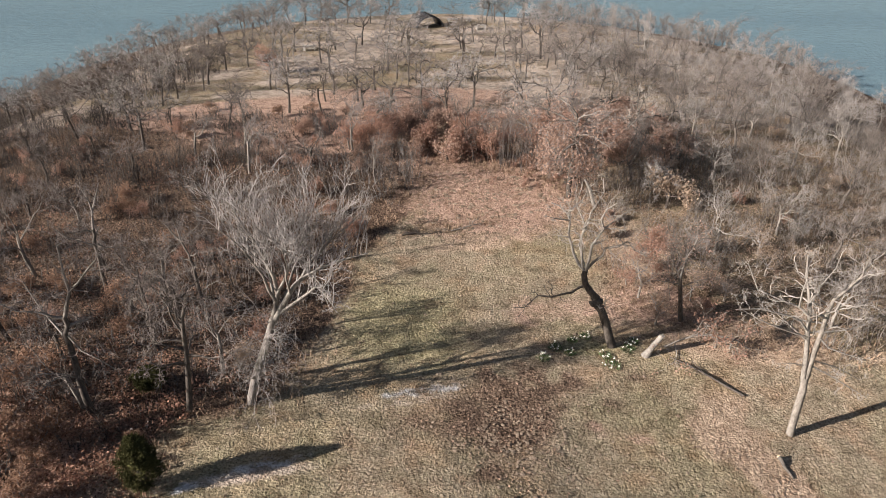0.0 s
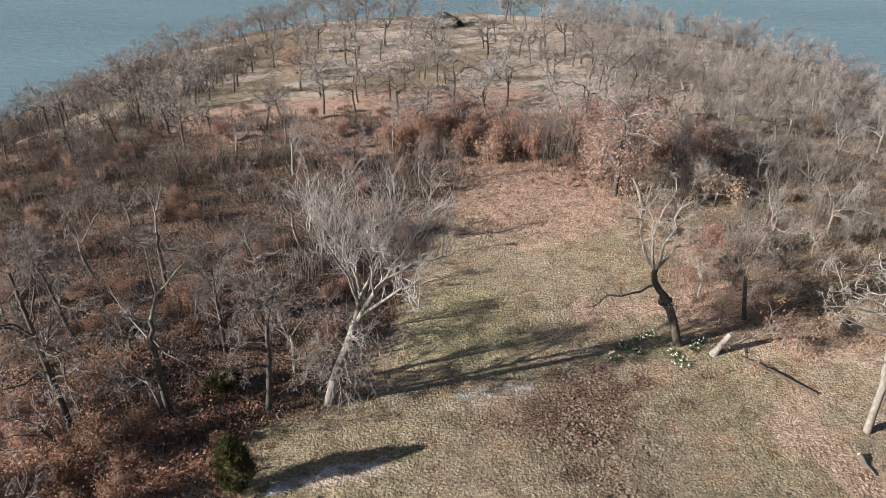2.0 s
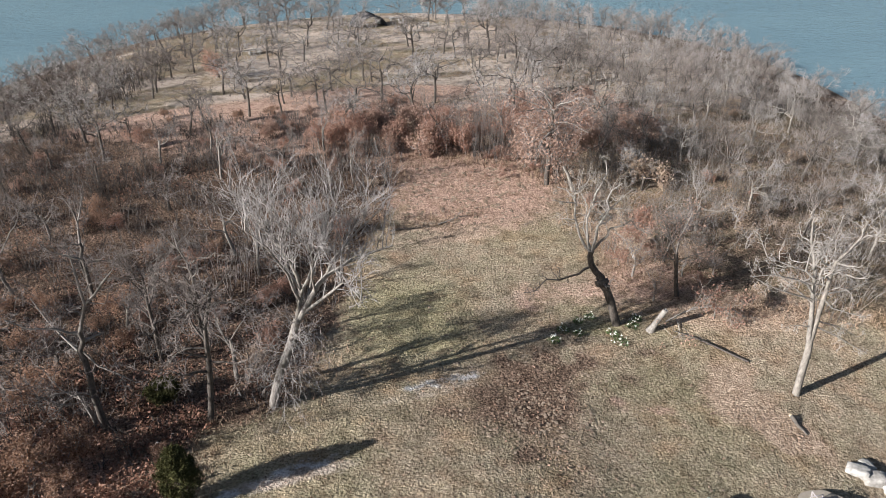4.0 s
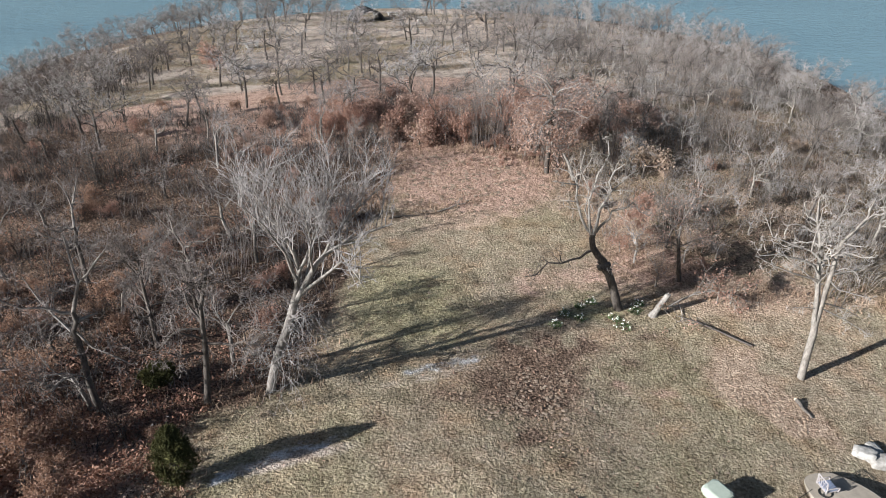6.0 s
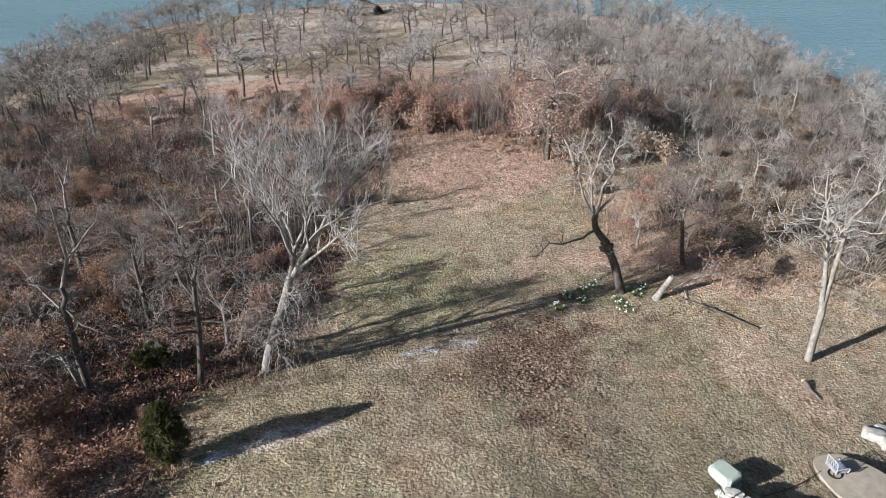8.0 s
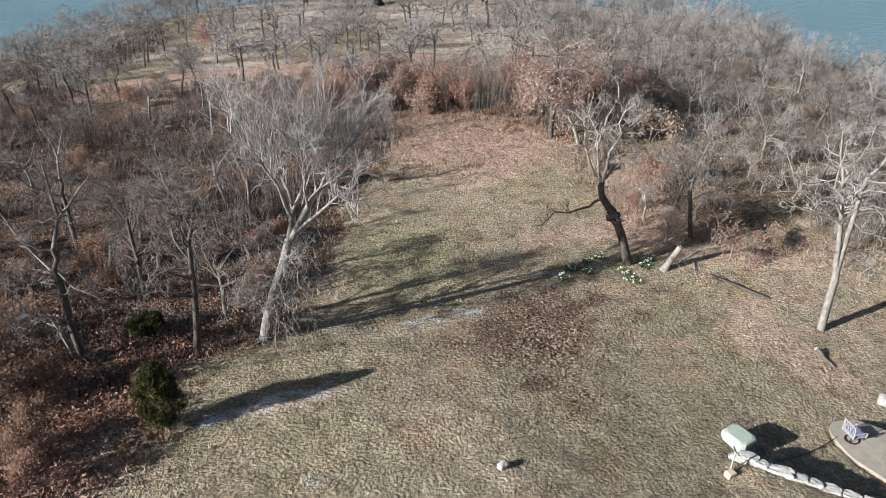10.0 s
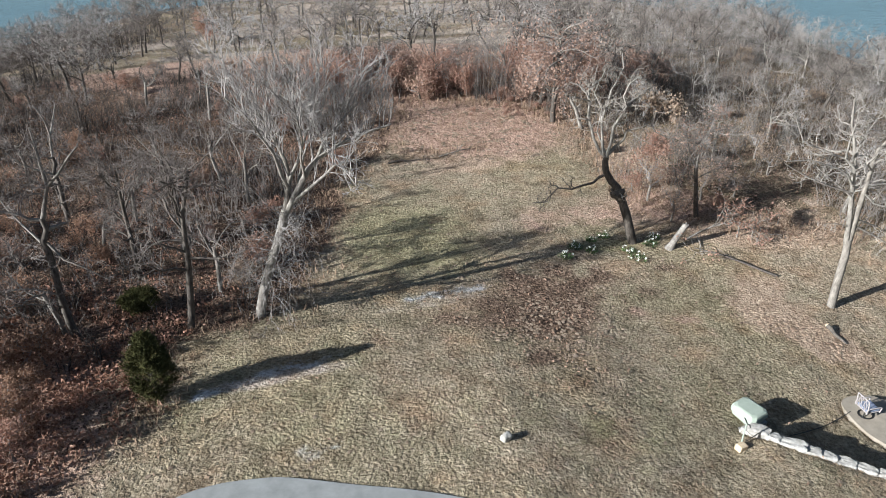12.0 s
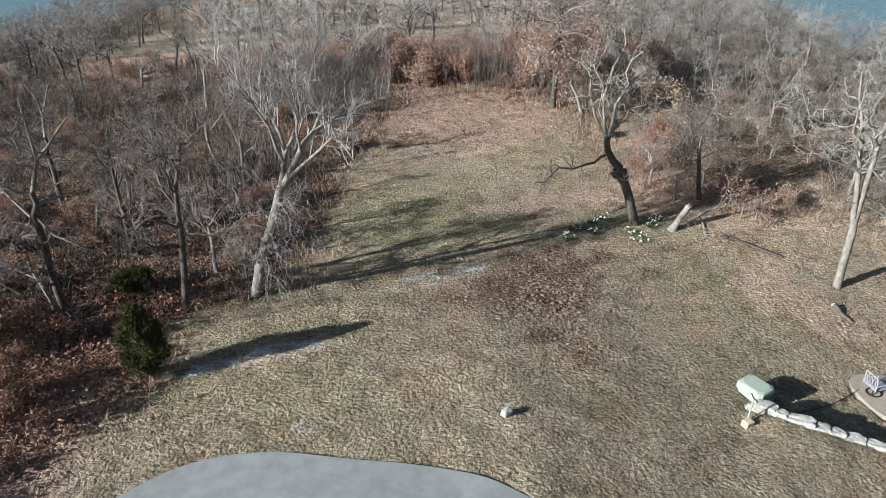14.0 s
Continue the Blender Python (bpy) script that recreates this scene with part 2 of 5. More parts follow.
def tubes(lines, rads, sides, point=False):
    """Vertices and triangles of many tapered tubes, all with the same number of points; point: they end in a tip."""
    if point:
        P, R = np.asarray(lines, float), np.asarray(rads, float)
        k, n, _ = P.shape
        d = P[:, -1] - P[:, -2]
        u = np.cross(d, np.where(np.abs(d[:, 2:3]) > 0.9 * np.linalg.norm(d, axis=1, keepdims=True), np.array([1.0, 0, 0]), np.array([0, 0, 1.0])))
        u /= np.linalg.norm(u, axis=1, keepdims=True) + 1e-9
        w = np.cross(d, u)
        w /= np.linalg.norm(w, axis=1, keepdims=True) + 1e-9
        a = np.arange(sides) * 2 * np.pi / sides
        ring = P[:, -2, None] + (u[:, None] * np.cos(a)[:, None] + w[:, None] * np.sin(a)[:, None]) * R[:, -2, None, None]
        V = np.concatenate([ring, P[:, -1:]], 1).reshape(-1, 3)
        b, s = np.arange(k)[:, None] * (sides + 1), np.arange(sides)[None]
        F = np.stack([b + s, b + (s + 1) % sides, np.broadcast_to(b + sides, (k, sides))], -1).reshape(-1, 3)
        return (V, F) if n == 2 else joined([tubes(P[:, :-1], R[:, :-1], sides), (V, F)])
    P = np.asarray(lines, float)
    R = np.asarray(rads, float)
    k, n, _ = P.shape
    T = np.gradient(P, axis=1)
    T /= np.linalg.norm(T, axis=2, keepdims=True) + 1e-9
    ref = np.where(np.abs(T[..., 2:3]) > 0.9, np.array([1.0, 0, 0]), np.array([0, 0, 1.0]))
    ref = np.broadcast_to(ref[:, :1], T.shape)
    U = np.cross(T, ref)
    U /= np.linalg.norm(U, axis=2, keepdims=True) + 1e-9
    W = np.cross(T, U)
    a = np.arange(sides) * 2 * np.pi / sides
    ring = U[:, :, None] * np.cos(a)[:, None] + W[:, :, None] * np.sin(a)[:, None]
    V = (P[:, :, None] + ring * R[:, :, None, None]).reshape(-1, 3)
    base = (np.arange(k)[:, None, None] * n + np.arange(n - 1)[None, :, None]) * sides
    s = np.arange(sides)[None, None]
    A, B = base + s, base + (s + 1) % sides
    C, D = B + sides, A + sides
    F = np.concatenate([np.stack([A, B, C], -1).reshape(-1, 3), np.stack([A, C, D], -1).reshape(-1, 3)])
    return V, F


def joined(pieces):
    vs, fs, k = [], [], 0
    for v, f in pieces:
        vs.append(v)
        fs.append(f + k)
        k += len(v)
    return np.concatenate(vs), np.concatenate(fs)


# ---- terrain ----
DEPTH_Y = (-60, 0, 6, 14, 20, 25, 30, 35, 45, 58, 70, 85, 100, 125, 140, 160)
DEPTH_Z = (4.6, 4.0, 3.7, 3.15, 2.5, 1.65, 0.95, 0.55, 0.2, 0.0, -0.7, -2.4, -4.6, -6.4, -7.6, -9.5)
FALL_Y = (-60, 10, 14, 18, 23.5, 26, 31, 36, 60)
FALL_K = (0.12, 0.16, 0.17, 0.18, 0.10, 0.07, 0.015, 0.0, 0.0)
LAKE = -10.0
WALL_A, WALL_B = Vector((8.45, 16.6)), Vector((12.3, 14.4))       # line of the low stone wall
WALL_DIR = (WALL_B - WALL_A).normalized()


def soft_noise(x, y, scale, seed=0.0):
    """Smooth, repeatable variation made of crossed waves, about -1 to 1."""
    a = np.sin(x * scale * 1.0 + seed + 1.7 * np.sin(y * scale * 0.63 + seed * 2.1))
    b = np.sin(y * scale * 1.13 - seed * 1.3 + 1.4 * np.sin(x * scale * 0.71 - seed))
    c = np.sin((x + y) * scale * 0.77 + seed * 0.7 + 1.2 * np.sin((x - y) * scale * 0.9))
    return (a + b + c) / 3


def shore(x, y):
    """1 inside the headland, falling through 0 at the waterline."""
    half = np.where(x < 0, 62.0, 60.0) + 4 * np.sin(y * 0.05 + (x > 0) * 1.5)
    half = half * np.clip(1 - np.clip((y - 95) / 66, 0, 1) ** 2.2, 0.0, 1) ** 0.5 + 1e-3
    half = np.where(y < 40, half + (40 - y) * 0.9, half)
    return np.clip((half - np.abs(x + 1)) / 14.0, -3, 1)


def height(x, y):
    x, y = np.asarray(x, float), np.asarray(y, float)
    z = sum(np.interp(y + d, DEPTH_Y, DEPTH_Z) for d in (-2, 0, 2)) / 3
    z = z - np.interp(y, FALL_Y, FALL_K) * np.clip(x, 0, 30)
    z = z + 0.02 * np.clip(-x, 0, 25) * np.interp(y, (10, 20, 30, 40), (1, 1, 0.6, 0))
    z = z - 1.6 * np.clip((np.abs(x + 1) - 22) / 30, 0, 1.5) ** 1.5 * np.interp(y, (20, 50), (0.3, 1))
    z = z + 0.10 * soft_noise(x, y, 0.35) + 0.035 * soft_noise(x, y, 1.3, 2.0)
    z = z + (0.02 * soft_noise(x + 0.3 * y, y, 2.9, 1.0) + 0.012 * soft_noise(x - 0.4 * y, y + 0.2 * x, 5.3, 4.0)) * (y < 60)
    s = shore(x, y)
    z = np.where(s < 1, LAKE - 1 + (z - LAKE + 1) * np.clip(s * 0.5 + 0.5, 0, 1) ** 0.9, z)
    z = np.where(s < -0.9, LAKE - 3, z)
    # the lawn is held up by the stone wall
    dx, dy = x - WALL_A.x, y - WALL_A.y
    along = dx * WALL_DIR.x + dy * WALL_DIR.y
    side = dx * -WALL_DIR.y + dy * WALL_DIR.x
    fade = np.clip(along / 1.2 + 0.4, 0, 1) * np.exp(-(side / 3.2) ** 2)
    return z + np.where(along > -3, np.tanh(-side / 0.12) * 0.33 * fade, 0)


def ground_z(x, y):
    return float(height(x, y))


# outline of the open lawn
LAWN = [(-60, -60), (-60, 3), (-24, 8.0), (-17, 11.6), (-15, 14.2), (-13.9, 15.9), (-12.8, 17.2), (-11.8, 18.8), (-12.0, 20.6), (-12.8, 22.8), (-12.0, 24.3), (-9.2, 25.4), (-7.9, 27.4), (-7.6, 31), (-6.2, 37), (-6, 42), (-3.6, 47), (-1.8, 53), (-0.5, 58),
        (7, 56), (11, 50.5), (11, 44), (10.6, 39), (13, 34), (20, 30.5), (30, 28.5), (60, 26), (60, -60)]


def lawn_depth(x, y):
    """Distance into the lawn in metres, negative outside."""
    x, y = np.asarray(x, float), np.asarray(y, float)
    inside = np.zeros(x.shape, bool)
    best = np.full(x.shape, 1e9)
    for (ax, ay), (bx, by) in zip(LAWN, LAWN[1:] + LAWN[:1]):
        ex, ey = bx - ax, by - ay
        t = np.clip(((x - ax) * ex + (y - ay) * ey) / (ex * ex + ey * ey), 0, 1)
        best = np.minimum(best, np.hypot(x - ax - t * ex, y - ay - t * ey))
        if ay != by:
            inside ^= ((ay > y) != (by > y)) & (x < (bx - ax) * (y - ay) / (by - ay) + ax)
    return np.where(inside, best, -best)


def blob(x, y, cx, cy, rx, ry, turn=0.0):
    c, s = math.cos(radians(turn)), math.sin(radians(turn))
    u, v = ((x - cx) * c + (y - cy) * s) / rx, (-(x - cx) * s + (y - cy) * c) / ry
    return np.clip(1.3 - np.sqrt(u * u + v * v), 0, 1)


def inside(poly, x, y):
    res = np.zeros(np.shape(x), bool)
    for (ax, ay), (bx, by) in zip(poly, poly[1:] + poly[:1]):
        if ay != by:
            res ^= ((ay > y) != (by > y)) & (x < (bx - ax) * (y - ay) / (by - ay) + ax)
    return res


DRIVE = [(-16, -12), (-14.2, 8), (-13, 12.4), (-11.4, 14.0), (-10.4, 14.72), (-9.3, 15.1), (-8.1, 15.2), (-7.2, 15.14), (-5.3, 14.66), (-4.0, 14.38), (-2.7, 14.0), (-1.5, 13.5), (-0.5, 12.7), (1.5, 11.0), (3, 8), (4, -12)]
PATIO_EDGE = [(13.5, 18.3), (13.65, 18.85), (14.04, 19.06), (14.66, 19.08), (15.1, 18.95), (15.9, 18.2), (16.4, 17.2), (16.5, 16), (16, 14.5), (14.9, 14.6), (14.1, 16.2), (13.6, 17.2)]


def lawn_edge_gap(x, y):
    """Distance from the drive's edge."""
    best = np.full(np.shape(x), 1e9)
    for (ax, ay), (bx, by) in zip(DRIVE, DRIVE[1:] + DRIVE[:1]):
        ex, ey = bx - ax, by - ay
        t = np.clip(((x - ax) * ex + (y - ay) * ey) / (ex * ex + ey * ey), 0, 1)
        best = np.minimum(best, np.hypot(x - ax - t * ex, y - ay - t * ey))
    return best


def spaced(edges):
    """Grid lines from (start, step) pairs up to the last start."""
    out = []
    for (a, step), (b, _) in zip(edges, edges[1:]):
        out.extend(np.arange(a, b - step * 0.3, step))
    return np.array(out + [edges[-1][0]])


def ground_zones(x, y):
    """How much of each ground cover lies at a place: leaf litter (with some tree shadow painted in), green grass,
    russet grass, bare soil, pale thatch and frost.
    """
    d = lawn_depth(x, y)
    n2 = soft_noise(x, y, 1.1, 7.0)
    hill = np.clip((y - 66) / 6, 0, 1)
    # on the hill, litter streaks along n3 also stand in for tree shadows
    n3 = soft_noise(x, y, 0.13, 2.0) + 0.8 * soft_noise(x * 0.7, y * 2.0, 0.31, 5.0)
    n4 = 0.5 + 0.5 * soft_noise(x, y, 0.9, 3.3) * soft_noise(x, y, 2.1, 6.1) + 0.3 * soft_noise(x, y, 0.37, 1.2)
    right = np.clip((x - 8) / 6, 0, 1)
    pink = np.clip(blob(x, y, -11, 76, 19, 11, 14) + blob(x, y, -28, 74, 12, 5, 10), 0, 1)
    yard = blob(x, y, 17, 31.5, 7, 2.6, -8)
    corner = blob(x, y, -20, 20, 8, 10, 25)
    # litter at (7, 28.6): dark soil plus the left trees' shadow, put into colour
    zones = {
        "litter": np.clip(0.5 - d * 0.45 + 0.25 * n2, 0, 1) * (1 - 0.7 * np.clip(blob(x, y, -15, 18, 4, 6, 25), 0, 1)) * (1 - 0.6 * hill * (1 - np.clip(n3, 0, 1))) * (1 - 0.5 * right) * (1 - 0.5 * corner) * (1 - 0.9 * yard) * (1 - 0.7 * blob(x, y, 13, 42.5, 3.5, 6)) + n4 * (0.4 * blob(x, y, -6, 15.5, 11, 4.5) + 0.42 * blob(x, y, 3.2, 23.4, 3.4, 3.2, 12) + 0.42 * blob(x, y, 5, 23.5, 11, 5.5) + 0.32 * blob(x, y, -4.5, 21, 5.5, 4) + 0.4 * blob(x, y, 2.6, 25.6, 8.2, 2.6, 12) + 0.6 * blob(x, y, 4.6, 18.6, 1.7, 4.6, 55) + 1.0 * blob(x, y, 7, 28.6, 6, 2.4) + 0.45 * blob(x, y, 8, 35, 5, 3.5))
                  + 0.9 * hill * np.clip(1.15 - shore(x, y) * 1.6, 0, 1) + 0.4 * blob(x, y, 2, 48, 7, 3) + 0.45 * n4 * blob(x, y, 7, 27, 6, 3.5),
        "green": 0.9 * blob(x, y, 8.0, 31.2, 2.8, 0.9) + 1.05 * (0.6 + 0.5 * n4) * blob(x, y, -2.4, 33.5, 5.0, 6.0, 20) + 0.5 * n4 * blob(x, y, 5.0, 18.0, 3.0, 4.0, 40) + 0.25 * blob(x, y, -4, 18, 6, 3, 10) + 0.45 * n4 * blob(x, y, -6, 16, 11, 6, 0) + 0.3 * n4 * blob(x, y, 5, 16, 5, 4),
        "russet": 0.95 * blob(x, y, 4.0, 51, 9, 8.5, -8) + 0.28 * n4 * blob(x, y, 4.5, 36, 5.5, 3.5) + 0.22 * n4 * blob(x, y, 9.5, 22.5, 4, 3) + 1.1 * pink + corner * (0.55 + 0.5 * n4) + 0.8 * blob(x, y, 0, 64, 26, 8) + 0.65 * blob(x, y, 13, 36, 5, 5) + 0.6 * blob(x, y, -19, 15, 5, 5) + 0.6 * blob(x, y, 0, 84, 13, 5)
                  + 0.65 * n4 * blob(x, y, 8.6, 25.5, 5, 4.5) + 0.55 * n4 * blob(x, y, 6, 34, 4, 3),
        "dirt": 0.75 * n4 * blob(x, y, -14.2, 19, 3, 5, 20) + 0.6 * blob(x, y, 13, 42.5, 3.5, 6) + 0.75 * yard + 0.7 * n4 * blob(x, y, -10.2, 23.2, 3.6, 1.3, 12) + 1.5 * n4 * blob(x, y, 14.2, 23.6, 3.6, 2.0, -38) + 0.9 * n4 * blob(x, y, 15.6, 21.8, 2.4, 1.1, -50) + 1.1 * n4 * blob(x, y, 14.4, 26.6, 2.4, 2.2) + 0.6 * blob(x, y, 2, 43.5, 7, 1.6, 6) + 0.28 * hill * np.clip(shore(x, y) * 1.6 - 0.3, 0, 1) + 0.4 * right * np.clip(-d, 0, 1) * (0.6 + 0.6 * n2),
        "pale": 0.7 * n4 * blob(x, y, 4.3, 35.2, 1.6, 1.0, -20) + hill * np.clip(0.48 + 0.5 * n3, 0, 1) * (1 - 0.9 * pink) * np.clip(shore(x, y) * 1.6 - 0.3, 0, 1) + 0.4 * right * np.clip(-d, 0, 1) * (0.6 + 0.5 * n2) + 0.55 * n4 * blob(x, y, -8.0, 16.2, 2.6, 1.0, 5) + 0.75 * blob(x, y, -8.2, 20.5, 3.6, 0.7, 15) + 0.6 * n4 * blob(x, y, -1.5, 26.3, 4.5, 0.9, 14) + 0.8 * blob(x, y, -20, 84, 8, 2.5, 15)
                + 0.8 * blob(x, y, 14, 88, 6, 4),
    }
    zones["frost"] = n4 * (blob(x, y, -8.2, 20.8, 3.4, 0.6, 22) + blob(x, y, -6.5, 16.2, 1.5, 0.8) + 0.8 * blob(x, y, -10.6, 19.6, 1.2, 0.5, 20)) + 0.75 * n4 * blob(x, y, -31, 45, 3.5, 4.5) + 0.6 * n4 * blob(x, y, -1.0, 27.0, 4.0, 0.7, 14)
    return {name: np.clip(v, 0, 1) for name, v in zones.items()}


def build_ground():
    gx = spaced([(-4000, 800), (-800, 120), (-200, 20), (-80, 2), (-60, 0.9), (-27, 0.21), (28, 0.5), (60, 2), (80, 20), (200, 120), (800, 800), (4000, 1)])
    gy = spaced([(-4000, 800), (-800, 120), (-200, 20), (-40, 2), (4, 0.6), (9, 0.18), (30, 0.28), (48, 0.5), (70, 0.9), (165, 3), (200, 20), (400, 200), (1000, 750), (4000, 1)])
    X, Y = np.meshgrid(gx, gy)
    Z = height(X, Y)
    Z = Z + np.random.default_rng(3).normal(0, 0.014, Z.shape) * ((Y < 60) & (Y > 9))
    Z = Z - 0.30 * (inside(DRIVE, X, Y) & (lawn_edge_gap(X, Y) > 0.35)) - 0.16 * inside(PATIO_EDGE, X, Y)
    verts = np.stack([X, Y, Z], -1).reshape(-1, 3)
    nx, ny = len(gx), len(gy)
    i = (np.arange(ny - 1)[:, None] * nx + np.arange(nx - 1)[None]).ravel()
    me = mesh_from("ground", verts, np.stack([i, i + 1, i + nx + 1, i + nx], 1), GROUND, True)
    for name, v in ground_zones(X.ravel(), Y.ravel()).items():
        at = me.attributes.new(name, "FLOAT", "POINT")
        at.data.foreach_set("value", v.astype(np.float32))
    return tagged(new("ground", me), "dormant straw-coloured lawn running into leaf-strewn woodland floor", "ground", kind="structure")


build_ground()
R = 4000
lake = new("water", mesh_from("water", [(-R, -R, LAKE), (R, -R, LAKE), (R, R, LAKE), (-R, R, LAKE)], [(0, 1, 2, 3)], WATER))
tagged(lake, "calm teal-blue lake surface with fine ripples", "lake", kind="structure")


# ---- trees ----
def unit(v):
    return v / (np.linalg.norm(v) + 1e-9)


def wander(rng, start, way, length, steps, crook, lift):
    """A crooked line that starts at a point, wanders and bends up (lift above 0) or down."""
    pts = [np.array(start, float)]
    d = unit(np.array(way, float))
    for _ in range(steps):
        d = unit(d + rng.normal(0, crook, 3) + np.array([0, 0, lift]))
        pts.append(pts[-1] + d * length / steps)
    return np.array(pts), d


def off_axis(rng, d, angle):
    side = rng.normal(0, 1, 3)
    side = unit(side - d * np.dot(side, d))
    return unit(d * math.cos(angle) + side * math.sin(angle))


LEVELS = [dict(steps=7, sides=8, crook=0.06, lift=0.03), dict(steps=8, sides=6, crook=0.27, lift=0.03), dict(steps=5, sides=4, crook=0.30, lift=0.03),
          dict(steps=2, sides=3, crook=0.28, lift=0.02), dict(steps=1, sides=3, crook=0.18, lift=0.02)]


class Grown:
    """Branches by level, and the tips, of one tree being grown."""

    def __init__(self, seed, counts=(4, 7, 7, 6), spread=0.75, crook=1.0, lift=1.0, thin=0.62, twig=0.006, ratio=(1.0, 0.55, 0.5, 0.55), bends=0):
        self.bends = bends
        self.rng = np.random.default_rng(seed)
        self.counts, self.spread, self.crook, self.lift, self.thin, self.twig, self.ratio = counts, spread, crook, lift, thin, twig, ratio
        self.lines, self.tips = [[] for _ in range(5)], []

    def branch(self, start, way, length, radius, level, children=None, end=0.35, from_=0.3):
        q, rng = LEVELS[level], self.rng
        pts, d = wander(rng, start, way, length, q["steps"] + (self.bends if 2 <= level <= 3 else 0), q["crook"] * self.crook, q["lift"] * self.lift)
        self.follow(pts, radius, level, children, end, from_)

    def follow(self, pts, radius, level, children=None, end=0.35, from_=0.3):
        rng = self.rng
        pts = np.array(pts, float)
        n = len(pts)
        rad = np.maximum(radius * np.linspace(1, end, n), self.twig)
        self.lines[level].append((pts, rad))
        length = np.linalg.norm(np.diff(pts, axis=0), axis=1).sum()
        if level >= len(self.counts):
            self.tips.append(pts[-1])
            return
        count = self.counts[level] if children is None else children
        for i in range(count):
            t = from_ + (1 - from_) * (i + rng.uniform(0.2, 1)) / count if count > 1 else 1.0
            t = min(t, 1.0) * (n - 1)
            k = min(int(t), n - 2)
            p = pts[k] + (pts[k + 1] - pts[k]) * (t - k)
            d = unit(pts[k + 1] - pts[k])
            r = radius * (1 + (end - 1) * t / (n - 1))
            w = off_axis(rng, d, self.spread * rng.uniform(0.55, 1.25))
            ln = length * self.ratio[level] * rng.uniform(0.65, 1.15) * (1.15 - 0.5 * t / (n - 1) if level else 1.0)
            self.branch(p, w, ln, r * self.thin * rng.uniform(0.75, 1.05), level + 1)

    def meshes(self, name, bark, twigs, limbs=False, low=1):
        """A mesh of the trunk with its branches below the level low, one of the crown's branches and twigs, and, where limbs are wanted singly, one of each main limb."""
        wood, fine, single = [], [], []
        for level, lot in enumerate(self.lines):
            by = {}
            for p, r in lot:
                by.setdefault(len(p), []).append((p, r))
            for items in by.values():
                sides = LEVELS[level]["sides"]
                if level == 1 and limbs:
                    single += [mesh_from(name + "_limb", *tubes([p], [r], sides), limbs, True) for p, r in items]
                    continue
                made = tubes([p for p, _ in items], [r for _, r in items], sides, level >= 2)
                (wood if level < low else fine).append(made)
        out = [mesh_from(name + "_trunk", *joined(wood), bark, True) if wood else None]
        out.append(mesh_from(name + "_crown", *joined(fine), twigs))
        return out + single


def leaf_mesh(name, centres, rng, per, spread, size, mat):
    """Many small bent leaves scattered round the given points."""
    C = np.repeat(np.asarray(centres, float), per, axis=0)
    C = C + rng.normal(0, spread, C.shape)
    k = len(C)
    a = rng.normal(0, 1, (k, 3))
    a /= np.linalg.norm(a, axis=1, keepdims=True)
    b = np.cross(a, rng.normal(0, 1, (k, 3)))
    b /= np.linalg.norm(b, axis=1, keepdims=True)
    s = size * rng.uniform(0.6, 1.3, (k, 1))
    up = np.cross(a, b) * s * 0.25
    V = np.stack([C - a * s, C - b * s * 0.55 + up, C + a * s, C + b * s * 0.55 + up], 1).reshape(-1, 3)
    i = np.arange(k)[:, None] * 4
    F = np.concatenate([i + np.array([[0, 1, 2]]), i + np.array([[0, 2, 3]])], 1).reshape(-1, 3)
    return mesh_from(name, V, F, mat)


def tree_thing(name, meshes, label, group="", category="tree", leaves=None):
    top = new(name)
    top.empty_display_size = 0.3
    for i, me in enumerate(meshes):
        if me:
            part(("trunk", "crown", "limb")[min(i, 2)], me, None, top)
    if leaves is not None:
        part("leaves", leaves, None, top)
    return tagged(top, label, category, group)


def stand(ob, x, y, turn=0.0, size=1.0, sink=0.08):
    ob.matrix_basis = pose(x, y, ground_z(x, y) - sink, 0, 0, turn) @ Matrix.Diagonal((size, size, size, 1))
    return ob


def copy_stand(ob, x, y, turn, size, lean=(0, 0), sink=0.08):
    made = copy_thing(ob, pose(x, y, ground_z(x, y) - sink, lean[0], lean[1], turn))
    made.scale = (size, size, size * random.uniform(0.92, 1.08))
    return made


def oak(seed, tall, kind="grey", trunk=0.42, counts=(4, 6, 5, 3), girth=0.020, low=1, **more):
    """A crooked, wide-crowned bare oak of about the given height; its two meshes and its tips."""
    g = Grown(seed, counts, **{"spread": 0.85, "crook": 1.15, "ratio": (1.15, 0.55, 0.5, 0.5), **more})
    g.branch((0, 0, 0), (g.rng.normal(0, 0.08), g.rng.normal(0, 0.08), 1), tall * trunk, tall * girth, 0, end=0.7, from_=0.6)
    bark = {"pale": BARK_PALE, "grey": BARK_GREY, "dark": BARK_DARK}[kind]
    twig = {"pale": TWIG_PALE, "grey": TWIG_GREY, "dark": TWIG_BROWN}[kind]
    return g.meshes("oak", bark, twig, low=low), g


